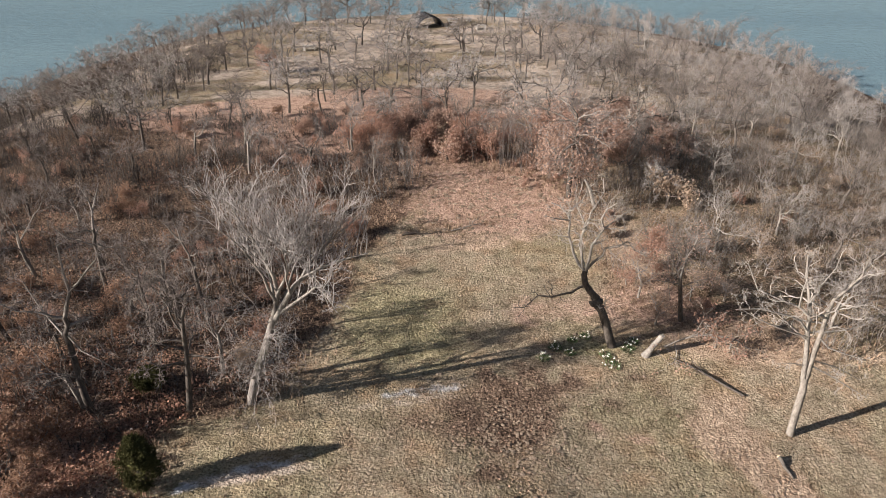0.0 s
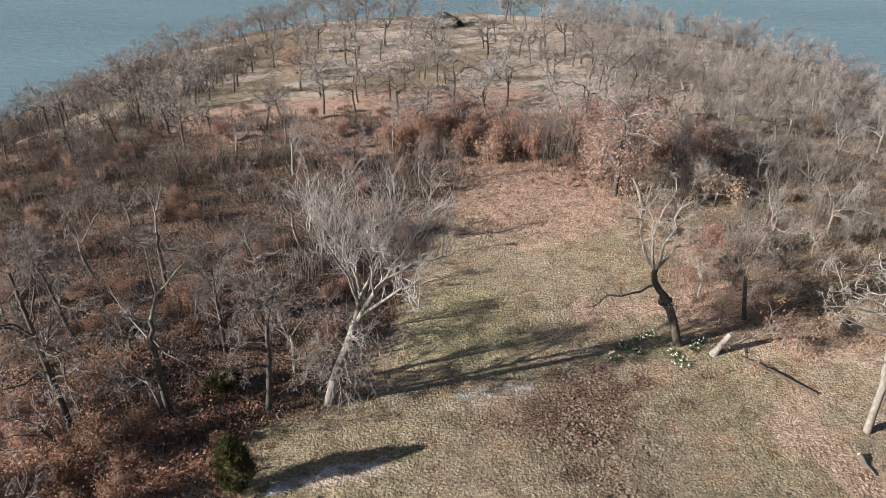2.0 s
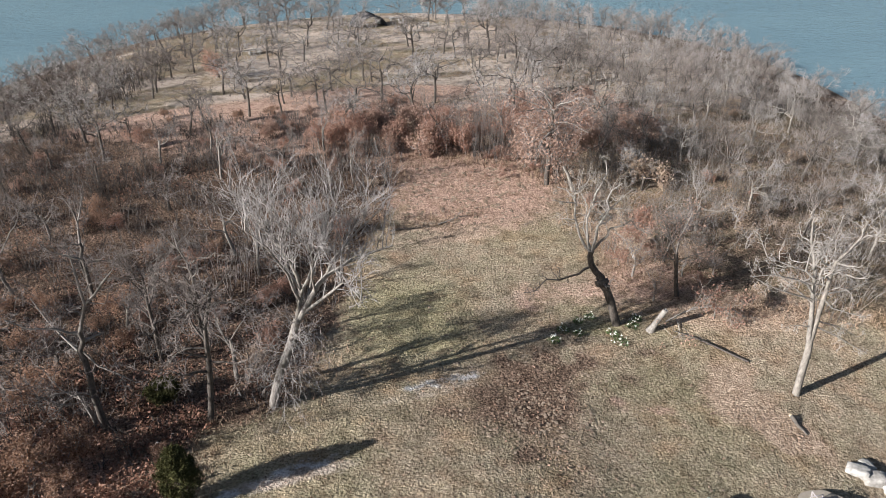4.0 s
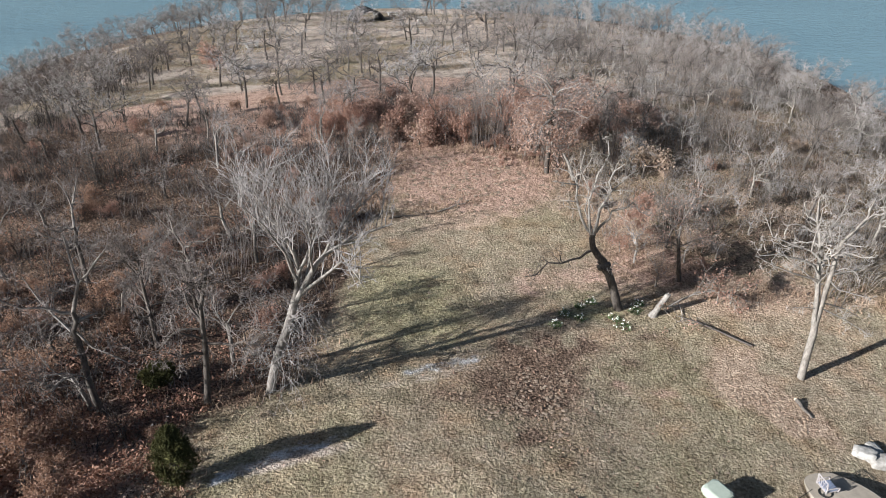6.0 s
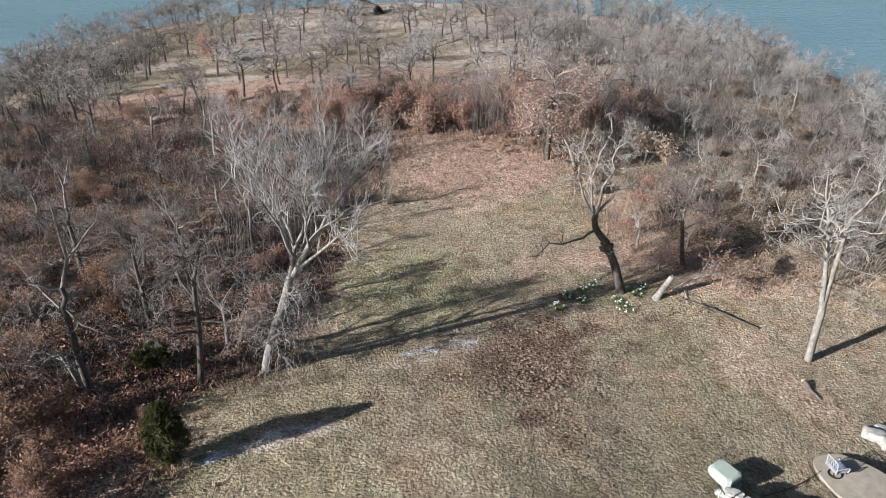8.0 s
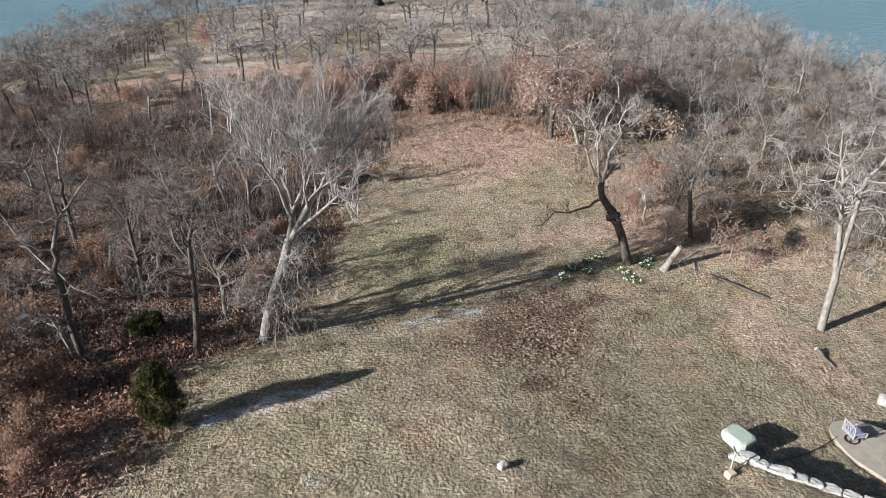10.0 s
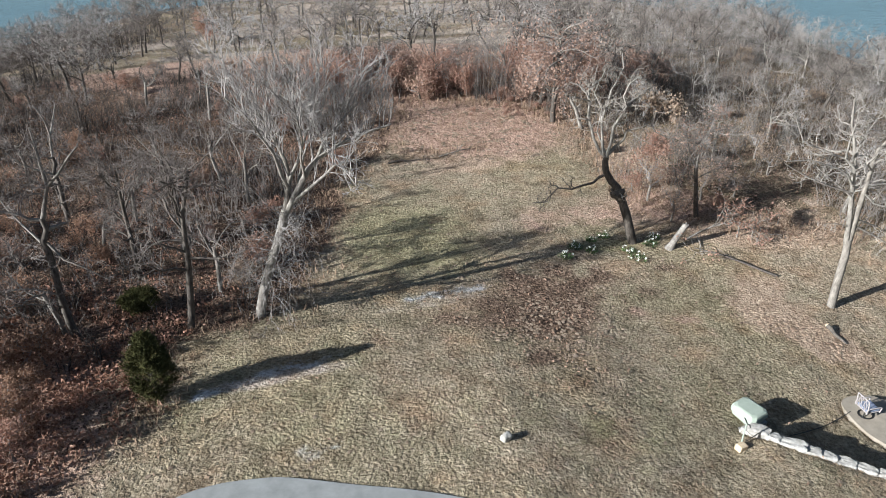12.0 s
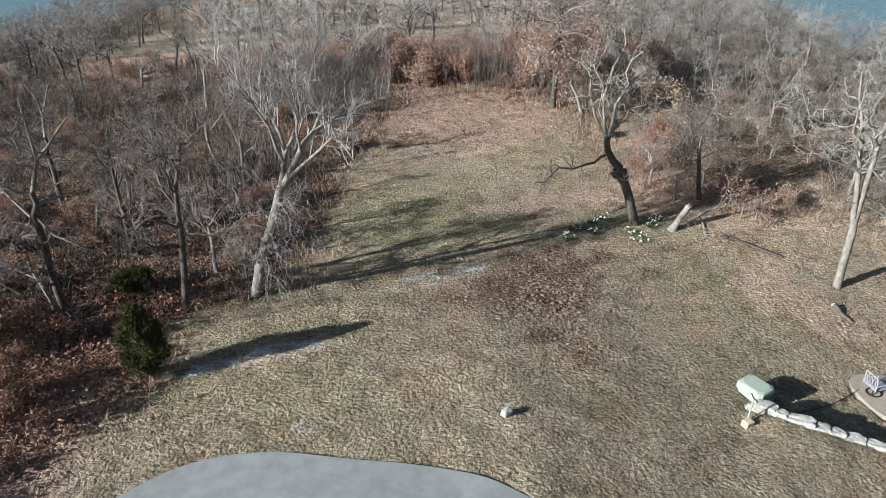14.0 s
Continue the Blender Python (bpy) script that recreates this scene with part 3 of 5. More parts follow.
def hero_oaks():
    rng = np.random.default_rng(5)
    # pale double-stemmed tree on the lawn
    g = Grown(11, (0, 8, 5, 3), spread=0.95, crook=1.4, lift=1.6, ratio=(1, 0.34, 0.5, 0.5), twig=0.0085, bends=3, thin=0.64)
    g.follow([(0, 0, -0.1), (-0.02, 0, 0.4), (-0.09, 0, 1.71), (-0.12, 0, 2.97), (-0.23, 0, 3.79)], 0.20, 0, 0, end=0.8)
    for r, kids, line in ((0.125, 12, ((-0.28, 0, 3.6), (-0.47, 0.07, 5.0), (-0.73, 0.14, 6.4), (-0.9, 0.2, 7.45), (-1.15, 0.3, 8.4), (-1.45, 0.36, 9.2), (-1.6, 0.43, 10.2))),
                          (0.13, 12, ((-0.16, 0, 3.65), (-0.16, 0.06, 5.3), (-0.11, 0.11, 6.4), (-0.1, 0.17, 7.3), (0.0, 0.23, 8.0), (0.48, 0.3, 8.5), (0.95, 0.34, 9.2), (1.05, 0.4, 10.0))),
                          (0.06, 9, ((-0.87, 0, 6.5), (-1.34, -0.12, 7.1), (-1.9, -0.23, 7.45), (-2.7, -0.35, 7.75), (-3.45, -0.47, 8.05), (-4.6, -0.58, 8.1))),
                          (0.045, 6, ((-0.81, 0, 6.0), (-1.3, 0.2, 6.4), (-1.8, 0.4, 6.8), (-2.2, 0.6, 7.1), (-2.55, 0.8, 7.5)))):
        g.follow(line, r, 1, kids, end=0.3, from_=0.3)
    for r, kids, line in ((0.05, 6, ((-0.83, 0, 6.15), (-2.1, 0.05, 6.6), (-3.0, 0.1, 7.0), (-4.1, 0.15, 7.65))),
                          (0.055, 9, ((-1.05, 0, 7.35), (-1.5, 0.08, 7.75), (-2.2, 0.17, 8.0), (-3.4, 0.33, 8.5), (-3.7, 0.42, 9.1), (-4.0, 0.5, 9.7))),
                          (0.045, 6, ((-1.55, 0, 7.8), (-1.72, -0.17, 8.7), (-1.8, -0.33, 9.4), (-2.0, -0.5, 10.2))),
                          (0.05, 7, ((-1.15, 0, 8.05), (-0.85, 0.17, 8.65), (-0.5, 0.35, 9.1), (-0.18, 0.5, 9.5), (0.0, 0.7, 10.3))),
                          (0.042, 6, ((0.0, 0, 4.4), (0.97, -0.13, 3.9), (1.8, -0.27, 3.4), (2.8, -0.4, 2.8))),
                          (0.04, 6, ((0.0, 0, 4.75), (1.28, 0.25, 4.15), (2.7, 0.5, 3.2))),
                          (0.045, 6, ((-0.14, 0, 6.05), (0.26, -0.17, 5.65), (1.1, -0.33, 5.4), (1.9, -0.5, 5.2))),
                          (0.05, 7, ((-0.12, 0, 6.4), (1.13, 0.2, 6.4), (2.2, 0.4, 6.65))),
                          (0.03, 5, ((-0.36, 0, 4.45), (-1.1, -0.1, 4.7), (-1.9, -0.2, 4.8)))):
        g.follow(line, r, 1, kids, end=0.35, from_=0.25)
    stand(tree_thing("bare_tree", g.meshes("lawn_tree", BARK_PALE, TWIG_PALE, BARK_PALE), "pale-barked bare tree with two stems on the dry lawn"), 17.15, 25.15)

    # crooked oak with a burl
    g = Grown(23, (0, 7, 6, 4), spread=1.0, crook=1.7, lift=1.2, ratio=(1, 0.36, 0.5, 0.5), twig=0.0105, bends=3, thin=0.74)
    g.follow([(0.05, 0, -0.1), (-0.02, 0, 0.2), (-0.17, 0, 0.62), (-0.5, 0, 1.69), (-0.85, 0, 2.56), (-1.15, 0, 3.02), (-1.22, 0, 3.42), (-1.6, 0, 3.83), (-1.93, 0, 4.37), (-2.05, 0, 4.91), (-1.99, 0, 5.2)], 0.27, 0, 0, end=0.55)
    for r, kids, line in ((0.085, 8, ((-1.98, 0, 5.1), (-2.36, 0.06, 5.5), (-2.69, 0.12, 6.13), (-2.87, 0.19, 6.7), (-3.05, 0.25, 7.3), (-3.04, 0.3, 8.0), (-3.2, 0.38, 8.4), (-3.6, 0.44, 8.8), (-4.05, 0.5, 8.95))),
                          (0.085, 8, ((-1.99, 0, 5.15), (-1.87, -0.06, 6.0), (-1.86, -0.1, 6.77), (-1.57, -0.17, 7.37), (-1.37, -0.23, 7.87), (-1.6, -0.3, 8.4), (-1.4, -0.34, 9.0), (-0.93, -0.4, 9.4))),
                          (0.07, 8, ((-2.19, 0, 5.35), (-2.29, 0.14, 6.25), (-2.36, 0.29, 7.1), (-2.08, 0.43, 7.75), (-1.93, 0.57, 8.4), (-1.6, 0.7, 8.9), (-1.33, 0.86, 9.4), (-1.43, 1.0, 10.1))),
                          (0.075, 8, ((-1.9, 0, 5.3), (-1.59, 0.06, 5.7), (-1.17, 0.1, 6.04), (-1.06, 0.17, 6.46), (-0.32, 0.23, 6.55), (0.1, 0.29, 6.8), (0.5, 0.34, 6.25), (1.26, 0.4, 5.85)))):
        g.follow(line, r, 1, kids, end=0.35, from_=0.3)
    for r, kids, line in ((0.04, 5, ((-3.1, 0.3, 8.05), (-3.78, -0.1, 8.35), (-4.4, -0.3, 8.6))), (0.042, 5, ((-3.2, 0.35, 8.4), (-2.9, 0.4, 8.75), (-2.5, 0.45, 9.1), (-2.3, 0.5, 9.6))),
                          (0.042, 5, ((-1.36, -0.23, 7.85), (-0.82, -0.3, 7.9), (-0.28, -0.5, 7.85))), (0.045, 6, ((-1.36, -0.2, 7.85), (-0.7, 0.1, 8.2), (-0.37, 0.3, 8.4), (0.26, 0.6, 8.55))),
                          (0.045, 6, ((-2.0, 0.1, 5.3), (-2.3, 0.9, 6.2), (-2.0, 1.4, 7.2), (-2.5, 1.8, 8.2), (-2.2, 2.1, 9.2)))):
        g.follow(line, r, 1, kids, end=0.4, from_=0.2)
    top = tree_thing("crooked_oak", g.meshes("burl_oak", BARK_DARK, TWIG_PALE, BARK_PALE), "crooked dark-trunked oak with a burl and pale bare limbs")
    bm = bmesh.new()
    bmesh.ops.create_icosphere(bm, subdivisions=3, radius=0.36)
    for v in bm.verts:
        v.co *= 1 + 0.8 * noise.noise(v.co * 4.1) + 0.45 * noise.noise(v.co * 10)
        v.co.z *= 0.8
    bmesh.ops.translate(bm, verts=bm.verts, vec=(-1.12, -0.08, 3.1))
    part("burl", bm, BARK_DARK, top, "knotted burl with a hollow", True)
    g = Grown(33, (0, 0, 3, 2), crook=2.0, lift=0.2, spread=0.9, twig=0.01)
    for way in ((1.0, -0.2, 0.2), (0.9, -0.5, -0.3), (-0.8, -0.5, 0.1), (-0.9, -0.2, -0.4), (0.5, -0.7, 0.6)):
        g.branch((-1.1, -0.1, 3.1), way, rng.uniform(0.7, 1.1), 0.035, 2, 4)
    v = joined([tubes([p for p, _ in lot], [r for _, r in lot], 4, True) for lot in g.lines if lot])
    tagged(part("sprouts", mesh_from("burl_sprouts", *v, TWIG_PALE), None, top, "stubby pale sprouts round the burl"), kind="stuff")
    dead = Grown(31, (0, 4, 4, 2), crook=2.0, lift=-0.4, spread=1.0, ratio=(1, 0.30, 0.5, 0.5), thin=0.8, twig=0.012)
    dead.follow([(-1.85, 0, 4.25), (-2.3, -0.06, 4.1), (-2.6, -0.12, 3.85), (-3.1, -0.19, 3.8), (-3.7, -0.25, 3.64), (-4.45, -0.3, 3.78), (-4.75, -0.38, 3.5), (-5.15, -0.44, 3.1), (-5.7, -0.5, 3.13)], 0.075, 1, 8, end=0.3, from_=0.3)
    _, c2, w2 = dead.meshes("dead_limb", BARK_DARK, BARK_DARK, BARK_DARK)
    limb = part("dead_limb", w2, None, top, "dead dark limb reaching sideways")
    tagged(part("twigs", c2, None, limb), kind="stuff")
    stand(top, 9.55, 31.44)

    # leaning tree at the wood's edge: pale limbs, a fan of upright whips and drooping shoots below
    g = Grown(52, (0, 9, 6, 4), spread=0.7, crook=0.7, lift=4.0, ratio=(1, 0.36, 0.55, 0.55), twig=0.011, thin=0.5)
    g.follow([(0, 0, -0.1), (0.12, 0, 0.5), (0.37, 0, 1.41), (0.76, 0, 2.55), (1.17, 0, 3.51), (1.46, 0, 4.31), (1.76, 0, 5.23)], 0.215, 0, 0, end=0.8)
    limbs = ((0.13, ((1.71, 0, 5.1), (1.93, 0.13, 5.9), (2.04, 0.26, 6.4), (1.95, 0.39, 7.2), (1.67, 0.5, 8.0), (1.35, 0.64, 8.7), (0.87, 0.77, 9.5), (0.52, 0.9, 10.1))),
             (0.075, ((1.98, 0, 6.2), (1.79, -0.1, 6.8), (1.65, -0.2, 7.7), (1.27, -0.3, 8.5), (1.05, -0.4, 9.1), (0.55, -0.5, 9.8), (0.15, -0.6, 10.3))),
             (0.075, ((2.05, 0.2, 6.45), (2.48, 0.24, 7.23), (2.77, 0.48, 7.96), (3.0, 0.72, 8.45), (3.33, 0.96, 8.8), (3.9, 1.2, 9.4))),
             (0.15, ((1.78, 0, 5.1), (2.36, 0.04, 6.07), (2.85, 0.09, 6.9), (3.28, 0.13, 7.35), (3.75, 0.17, 7.6), (4.22, 0.2, 7.87), (5.25, 0.26, 8.25), (6.2, 0.3, 8.5))),
             (0.07, ((3.22, 0.1, 7.3), (3.56, 0.28, 8.0), (3.9, 0.56, 8.22), (4.4, 0.84, 8.7), (5.1, 1.12, 9.25), (5.9, 1.4, 9.8))),
             (0.09, ((2.05, 0, 5.5), (2.7, -0.16, 6.08), (3.46, -0.32, 6.76), (3.95, -0.48, 7.29), (4.3, -0.64, 7.1), (4.7, -0.8, 6.46))),
             (0.06, ((2.68, 0, 6.6), (2.63, -0.17, 7.5), (2.8, -0.35, 8.3), (2.7, -0.5, 9.2), (2.65, -0.7, 10.0))),
             (0.07, ((1.9, 0.1, 5.8), (1.6, 1.0, 6.8), (1.2, 1.7, 7.8), (0.4, 2.2, 8.8), (-0.2, 2.6, 9.6))),
             (0.07, ((2.3, 0.1, 6.0), (2.6, 1.2, 7.0), (3.1, 2.0, 8.0), (3.4, 2.6, 9.0))),
             (0.045, ((3.75, 0, 7.6), (4.08, -0.17, 7.24), (4.28, -0.33, 6.64), (4.46, -0.5, 6.13))))
    for r, line in limbs:
        g.follow(line, r, 1, end=0.25, from_=0.25)
        pts = np.array(line[len(line) // 2 - 1:], float)
        for _ in range(9 if r > 0.05 else 0):
            k = rng.integers(0, len(pts) - 1)
            p = pts[k] + (pts[k + 1] - pts[k]) * rng.random()
            g.branch(p, (rng.normal(0.05, 0.28), rng.normal(0, 0.28), 1.0), rng.uniform(1.6, 3.4) * min(1.0, (12.2 - p[2]) / 3.0), 0.024, 2, 6, end=0.3)
    top = tree_thing("bare_tree", g.meshes("edge_tree", BARK_GREY, TWIG_GREY, BARK_PALE), "leaning pale-limbed bare tree at the edge of the wood")
    g = Grown(48, (0, 0, 6, 4), spread=0.7, crook=1.5, lift=-2.2, twig=0.0065, ratio=(1, 1, 0.5, 0.5), bends=3)
    for i in range(58):
        a = rng.uniform(-1.5, 1.5)
        z = rng.uniform(1.6, 5.0)
        g.branch((z * 0.335 - 0.1, -0.08, z), (math.cos(a) * rng.choice((1.2, 1.2, -0.6)), math.sin(a) * 0.8 - 0.4, rng.uniform(0.1, 0.7)), rng.uniform(1.3, 3.2), 0.017, 2)
    made = []
    for lot in g.lines:
        for n in {len(p) for p, _ in lot}:
            made.append(tubes([p for p, _ in lot if len(p) == n], [r for p, r in lot if len(p) == n], 3, True))
    v = joined(made)
    tagged(part("shoot_growth", mesh_from("shoot_growth", *v, TWIG_GREY), None, top, "mass of drooping pale shoots"), kind="stuff")
    stand(top, -9.45, 25.75)

    # straight tree and twisted tree, both thick with twigs
    g = Grown(71, (7, 8, 7, 4), spread=0.9, crook=1.3, ratio=(0.42, 0.5, 0.5, 0.5), twig=0.0105, bends=1)
    g.follow([(0, 0, -0.1), (0.22, 0, 1.15), (0.42, 0, 2.58), (0.53, 0, 3.4), (0.6, 0, 4.47), (0.71, 0, 5.5), (1.03, 0, 6.5), (1.27, 0, 7.3)], 0.16, 0, 15, end=0.35, from_=0.33)
    straight = stand(tree_thing("bare_tree", g.meshes("dark_tree", BARK_DARK, TWIG_BROWN, BARK_DARK), "straight dark-trunked bare tree at the edge of the wood"), -12.25, 25.1)
    g = Grown(73, (7, 7, 7, 4), spread=0.95, crook=1.6, lift=1.2, ratio=(0.8, 0.42, 0.5, 0.5), twig=0.009, bends=1)
    g.follow([(-0.08, 0, -0.15), (-0.19, 0, 0.91), (-0.19, 0, 2.06), (-0.09, 0, 3.3), (-0.06, 0, 4.15), (-0.13, 0, 4.73), (0.15, 0, 5.24), (0.1, 0, 5.74)], 0.17, 0, 0, end=0.6)
    for r, kids, line in ((0.09, 9, ((0.1, 0, 5.6), (0.35, 0.08, 6.3), (0.6, 0.16, 6.95), (1.06, 0.24, 7.36), (1.6, 0.32, 8.0), (1.95, 0.4, 8.35))), (0.065, 8, ((0.6, 0.15, 6.95), (0.58, 0.2, 7.87), (0.52, 0.4, 8.47), (0.42, 0.6, 9.1))),
                          (0.07, 8, ((0.05, 0, 5.65), (-0.3, -0.1, 5.75), (-0.5, -0.2, 6.0), (-0.9, -0.3, 6.2), (-1.6, -0.4, 6.3), (-2.3, -0.5, 6.9))), (0.06, 8, ((0, 0, 4.66), (0.5, -0.2, 3.97), (1.3, -0.4, 3.63), (2.05, -0.6, 3.2))),
                          (0.09, 4, ((0.15, 0, 5.2), (0.52, 0.15, 5.3), (0.95, 0.3, 5.38))), (0.06, 8, ((-0.1, 0, 4.5), (-0.9, 0.5, 5.2), (-1.5, 0.9, 5.8), (-2.0, 1.2, 6.8))),
                          (0.045, 7, ((-0.15, 0, 2.2), (-0.8, -0.5, 2.9), (-1.3, -0.9, 3.2), (-2.0, -1.1, 3.0)))):
        g.follow(line, r, 1, kids, end=0.35, from_=0.2)
    twisted = stand(tree_thing("bare_tree", g.meshes("twisted_tree", BARK_DARK, TWIG_BROWN, BARK_GREY), "twisted grey bare tree standing in leaf litter"), -16.75, 25.0)

    for ob, x, y, turn, size in ((straight, -20.4, 22.9, 130, 1.1), (straight, -24.5, 31.5, 250, 0.85), (twisted, -21.0, 36.7, 70, 0.85), (twisted, -27.5, 27.0, 200, 1.0), (straight, -15.8, 30.5, 300, 0.85), (twisted, -14.5, 34.5, 150, 0.75)):
        tagged(copy_stand(ob, x, y, turn, size), "grey bare tree crowded with fine twigs in the wood")

    # slim dark tree behind the snag, pinkish dead leaves still on it
    g = Grown(77, (0, 8, 6, 3), spread=0.8, crook=1.2, lift=1.5, ratio=(1, 0.4, 0.5, 0.5), twig=0.009)
    g.follow([(0, 0, -0.1), (-0.2, 0, 0.9), (-0.36, 0, 1.86), (-0.6, 0, 3.2)], 0.15, 0, 0, end=0.7)
    for r, line in ((0.06, ((-0.58, 0, 3.1), (-1.1, 0, 4.16), (-1.45, 0.1, 5.2))), (0.07, ((-0.6, 0, 3.1), (-0.47, 0.1, 4.3), (-0.17, 0.1, 5.1), (0.06, 0.2, 5.9))), (0.045, ((-0.5, 0, 2.7), (-1.2, -0.2, 3.0), (-2.2, -0.3, 3.2))), (0.045, ((-0.5, 0, 2.5), (0.3, -0.1, 3.0), (1.3, -0.2, 3.3)))):
        g.follow(line, r, 1, end=0.3, from_=0.2)
    top = tree_thing("leafy_oak", g.meshes("slim_tree", BARK_DARK, TWIG_BROWN, BARK_GREY), "slim dark-trunked young oak with pinkish tan dead leaves")
    tips = np.array([p[-1] for p, _ in g.lines[3]])
    tagged(part("leaves", leaf_mesh("leaves", tips, rng, 4, 0.3, 0.07, LEAF_PINK), None, top), kind="stuff")
    stand(top, 14.24, 33.9)

    # large oak at the head of the clearing, its lower boughs still in leaf
    g = Grown(81, (7, 8, 7, 3), spread=1.1, crook=1.3, lift=0.4, ratio=(0.75, 0.5, 0.5, 0.5), twig=0.013)
    g.follow([(0, 0, -0.1), (0.05, 0, 0.8), (0.0, 0.05, 1.8), (0.1, 0.05, 2.8), (-0.15, 0.0, 3.9), (-0.1, 0.1, 5.2), (0.0, 0.1, 6.4)], 0.20, 0, 15, end=0.45, from_=0.27)
    top = tree_thing("leafy_oak", g.meshes("clearing_oak", BARK_DARK, TWIG_BROWN, BARK_GREY), "large oak with dead russet leaves on its lower boughs")
    tips = np.array([p[-1] for p, _ in g.lines[3]] + [p[1] for p, _ in g.lines[3]])
    tips = tips[rng.random(len(tips)) < np.clip((7.4 - tips[:, 2]) / 3.4, 0.02, 0.72)]
    tagged(part("leaves", leaf_mesh("leaves", tips, rng, 5, 0.26, 0.10, LEAF_PINK), None, top), kind="stuff")
    stand(top, 10.2, 51.3, 160, 1.12)


hero_oaks()


def drop_unused(protos, used):
    """Takes away the trees that found no place."""
    for i, top in enumerate(protos):
        if i not in used:
            for ob in list(top.children) + [top]:
                bpy.data.objects.remove(ob)


def placed_trees():
    """Bare oaks on the open hill, along the wood's edge and through the woods."""
    protos = []
    kinds = (("grey", {}), ("pale", {"trunk": 0.3, "thin": 0.52, "girth": 0.018}), ("dark", {"trunk": 0.38}), ("grey", {"trunk": 0.33, "spread": 1.0}),
             ("pale", {"trunk": 0.26, "thin": 0.52, "girth": 0.018}), ("grey", {"trunk": 0.42, "spread": 0.7}), ("dark", {"trunk": 0.3, "counts": (5, 7, 6, 4)}))
    # the stouter set stands on the open hill; its crooked limbs are dark, partly the crown's own shade as colour
    for i, (kind, more) in enumerate(kinds + kinds):
        stout = i >= len(kinds)
        if stout:
            meshes, g = oak(100 + i, 8.0, "dark", twig=0.016, low=3, girth=0.0155, thin=0.66, crook=1.45, trunk=0.40, spread=0.95, lift=1.0, ratio=(1.15, 0.58, 0.55, 0.5), counts=(5, 6, 6, 4))
            # lighter twigs on most of these oaks: distance haze put into the colour
            meshes[1].materials[0] = (TWIG_GREY, TWIG_BROWN, TWIG_PALE)[i % 3]
            kind = "dark"
        else:
            meshes, g = oak(100 + i, 8.0, kind, twig=0.012, low=2, **{"girth": 0.017, "thin": 0.5, "crook": 0.85, "trunk": 0.38, "counts": (4, 7, 7, 5), **more})
            meshes[1].materials[0] = TWIG_GREY if kind == "pale" else TWIG_BROWN
        word = {"grey": "grey", "pale": "pale grey", "dark": "dark"}[kind]
        protos.append(tree_thing("bare_oak", meshes, word + "-barked bare oak with a crooked spreading crown", "bare oaks"))
    for i, kind in enumerate(("grey", "pale", "dark")):
        meshes, g = oak(130 + i, 9.0, kind, twig=0.009, low=3, **{"girth": 0.0135, "thin": 0.64, "crook": 1.3, "lift": 1.6, "trunk": 0.24 + 0.03 * i, "counts": (6, 7, 7, 5), "ratio": (1.55, 0.55, 0.55, 0.6), "spread": 0.85})
        meshes[1].materials[0] = (TWIG_GREY, TWIG_GREY, TWIG_BROWN)[i]
        protos.append(tree_thing("bare_oak", meshes, kind + "-barked bare oak with a dense rounded crown of twigs", "bare oaks"))
    first = set()
    rng = random.Random(8)

    def put(i, x, y, tall):
        size = tall / 8.0
        i = i + 7 if y > 62 and x < 18 else i if x < 12 else 14 + (0, 1, 2, 2, 1, 0, 2)[i]
        size = tall * (0.92 / 9.0) if i >= 14 else tall * ((0.95 if x < -34 else 1.2) / 8.0) if i >= 7 else size
        if i not in first:
            first.add(i)
            stand(protos[i], x, y, rng.uniform(0, 360), size)
        else:
            copy_stand(protos[i], x, y, rng.uniform(0, 360), size, (rng.uniform(-3, 3), rng.uniform(-3, 3)))

    known = HILL_TREES + FAR_TREES + EDGE_TREES
    for row in known:
        put(*row)
    taken = [(x, y) for _, x, y, _ in known] + [(17.2, 25.2), (9.5, 31.5), (-9.3, 24.5)]
    tries = 0
    made = 0
    # a row along the western shore
    for y in range(68, 134, 3):
        xs = [x for x in np.arange(-70, -8, 0.5) if 0.1 < float(shore(x, y)) < 0.42]
        if xs:
            x = rng.choice(xs)
            taken.append((x, y))
            put(rng.choice((0, 2, 3, 6)), x, y + rng.uniform(-1, 1), rng.uniform(5.5, 7.5))
    while made < 258 and tries < 30000:
        tries += 1
        x, y = rng.uniform(-66, 60), rng.uniform(16, 152)
        if shore(x, y) < 0.12 or lawn_depth(x, y) > -2.0:
            continue
        hill = 64 < y < 140 and -31 < x < 15
        if hill and rng.random() < 0.78 or abs(x + 2) < 9 and y > 120:
            continue
        if min((x - a) ** 2 + (y - b) ** 2 for a, b in taken) < (4.6 if hill else (4.4 if y < 50 else 3.7) if x > 12 else 3.4 if y > 66 else 3.9) ** 2:
            continue
        if x + 3 < -5 - y * 0.68 or x > 4 + y * 0.72:
            continue
        if y < 60 and x < 0 and rng.random() < (0.62 if y > 25 and x > -27 and y < 47 else 0.35):
            continue
        taken.append((x, y))
        made += 1
        i = rng.choice((1, 3, 2, 0, 5, 0, 6)) if x > 8 else rng.choice((0, 2, 3, 5, 6))
        put(i, x, y, rng.uniform(5.5, 8.0) if x < 0 and y < 66 else rng.uniform(7.5, 10.0) if x > 12 else rng.uniform(6.5, 9.0))
    drop_unused(protos, first)


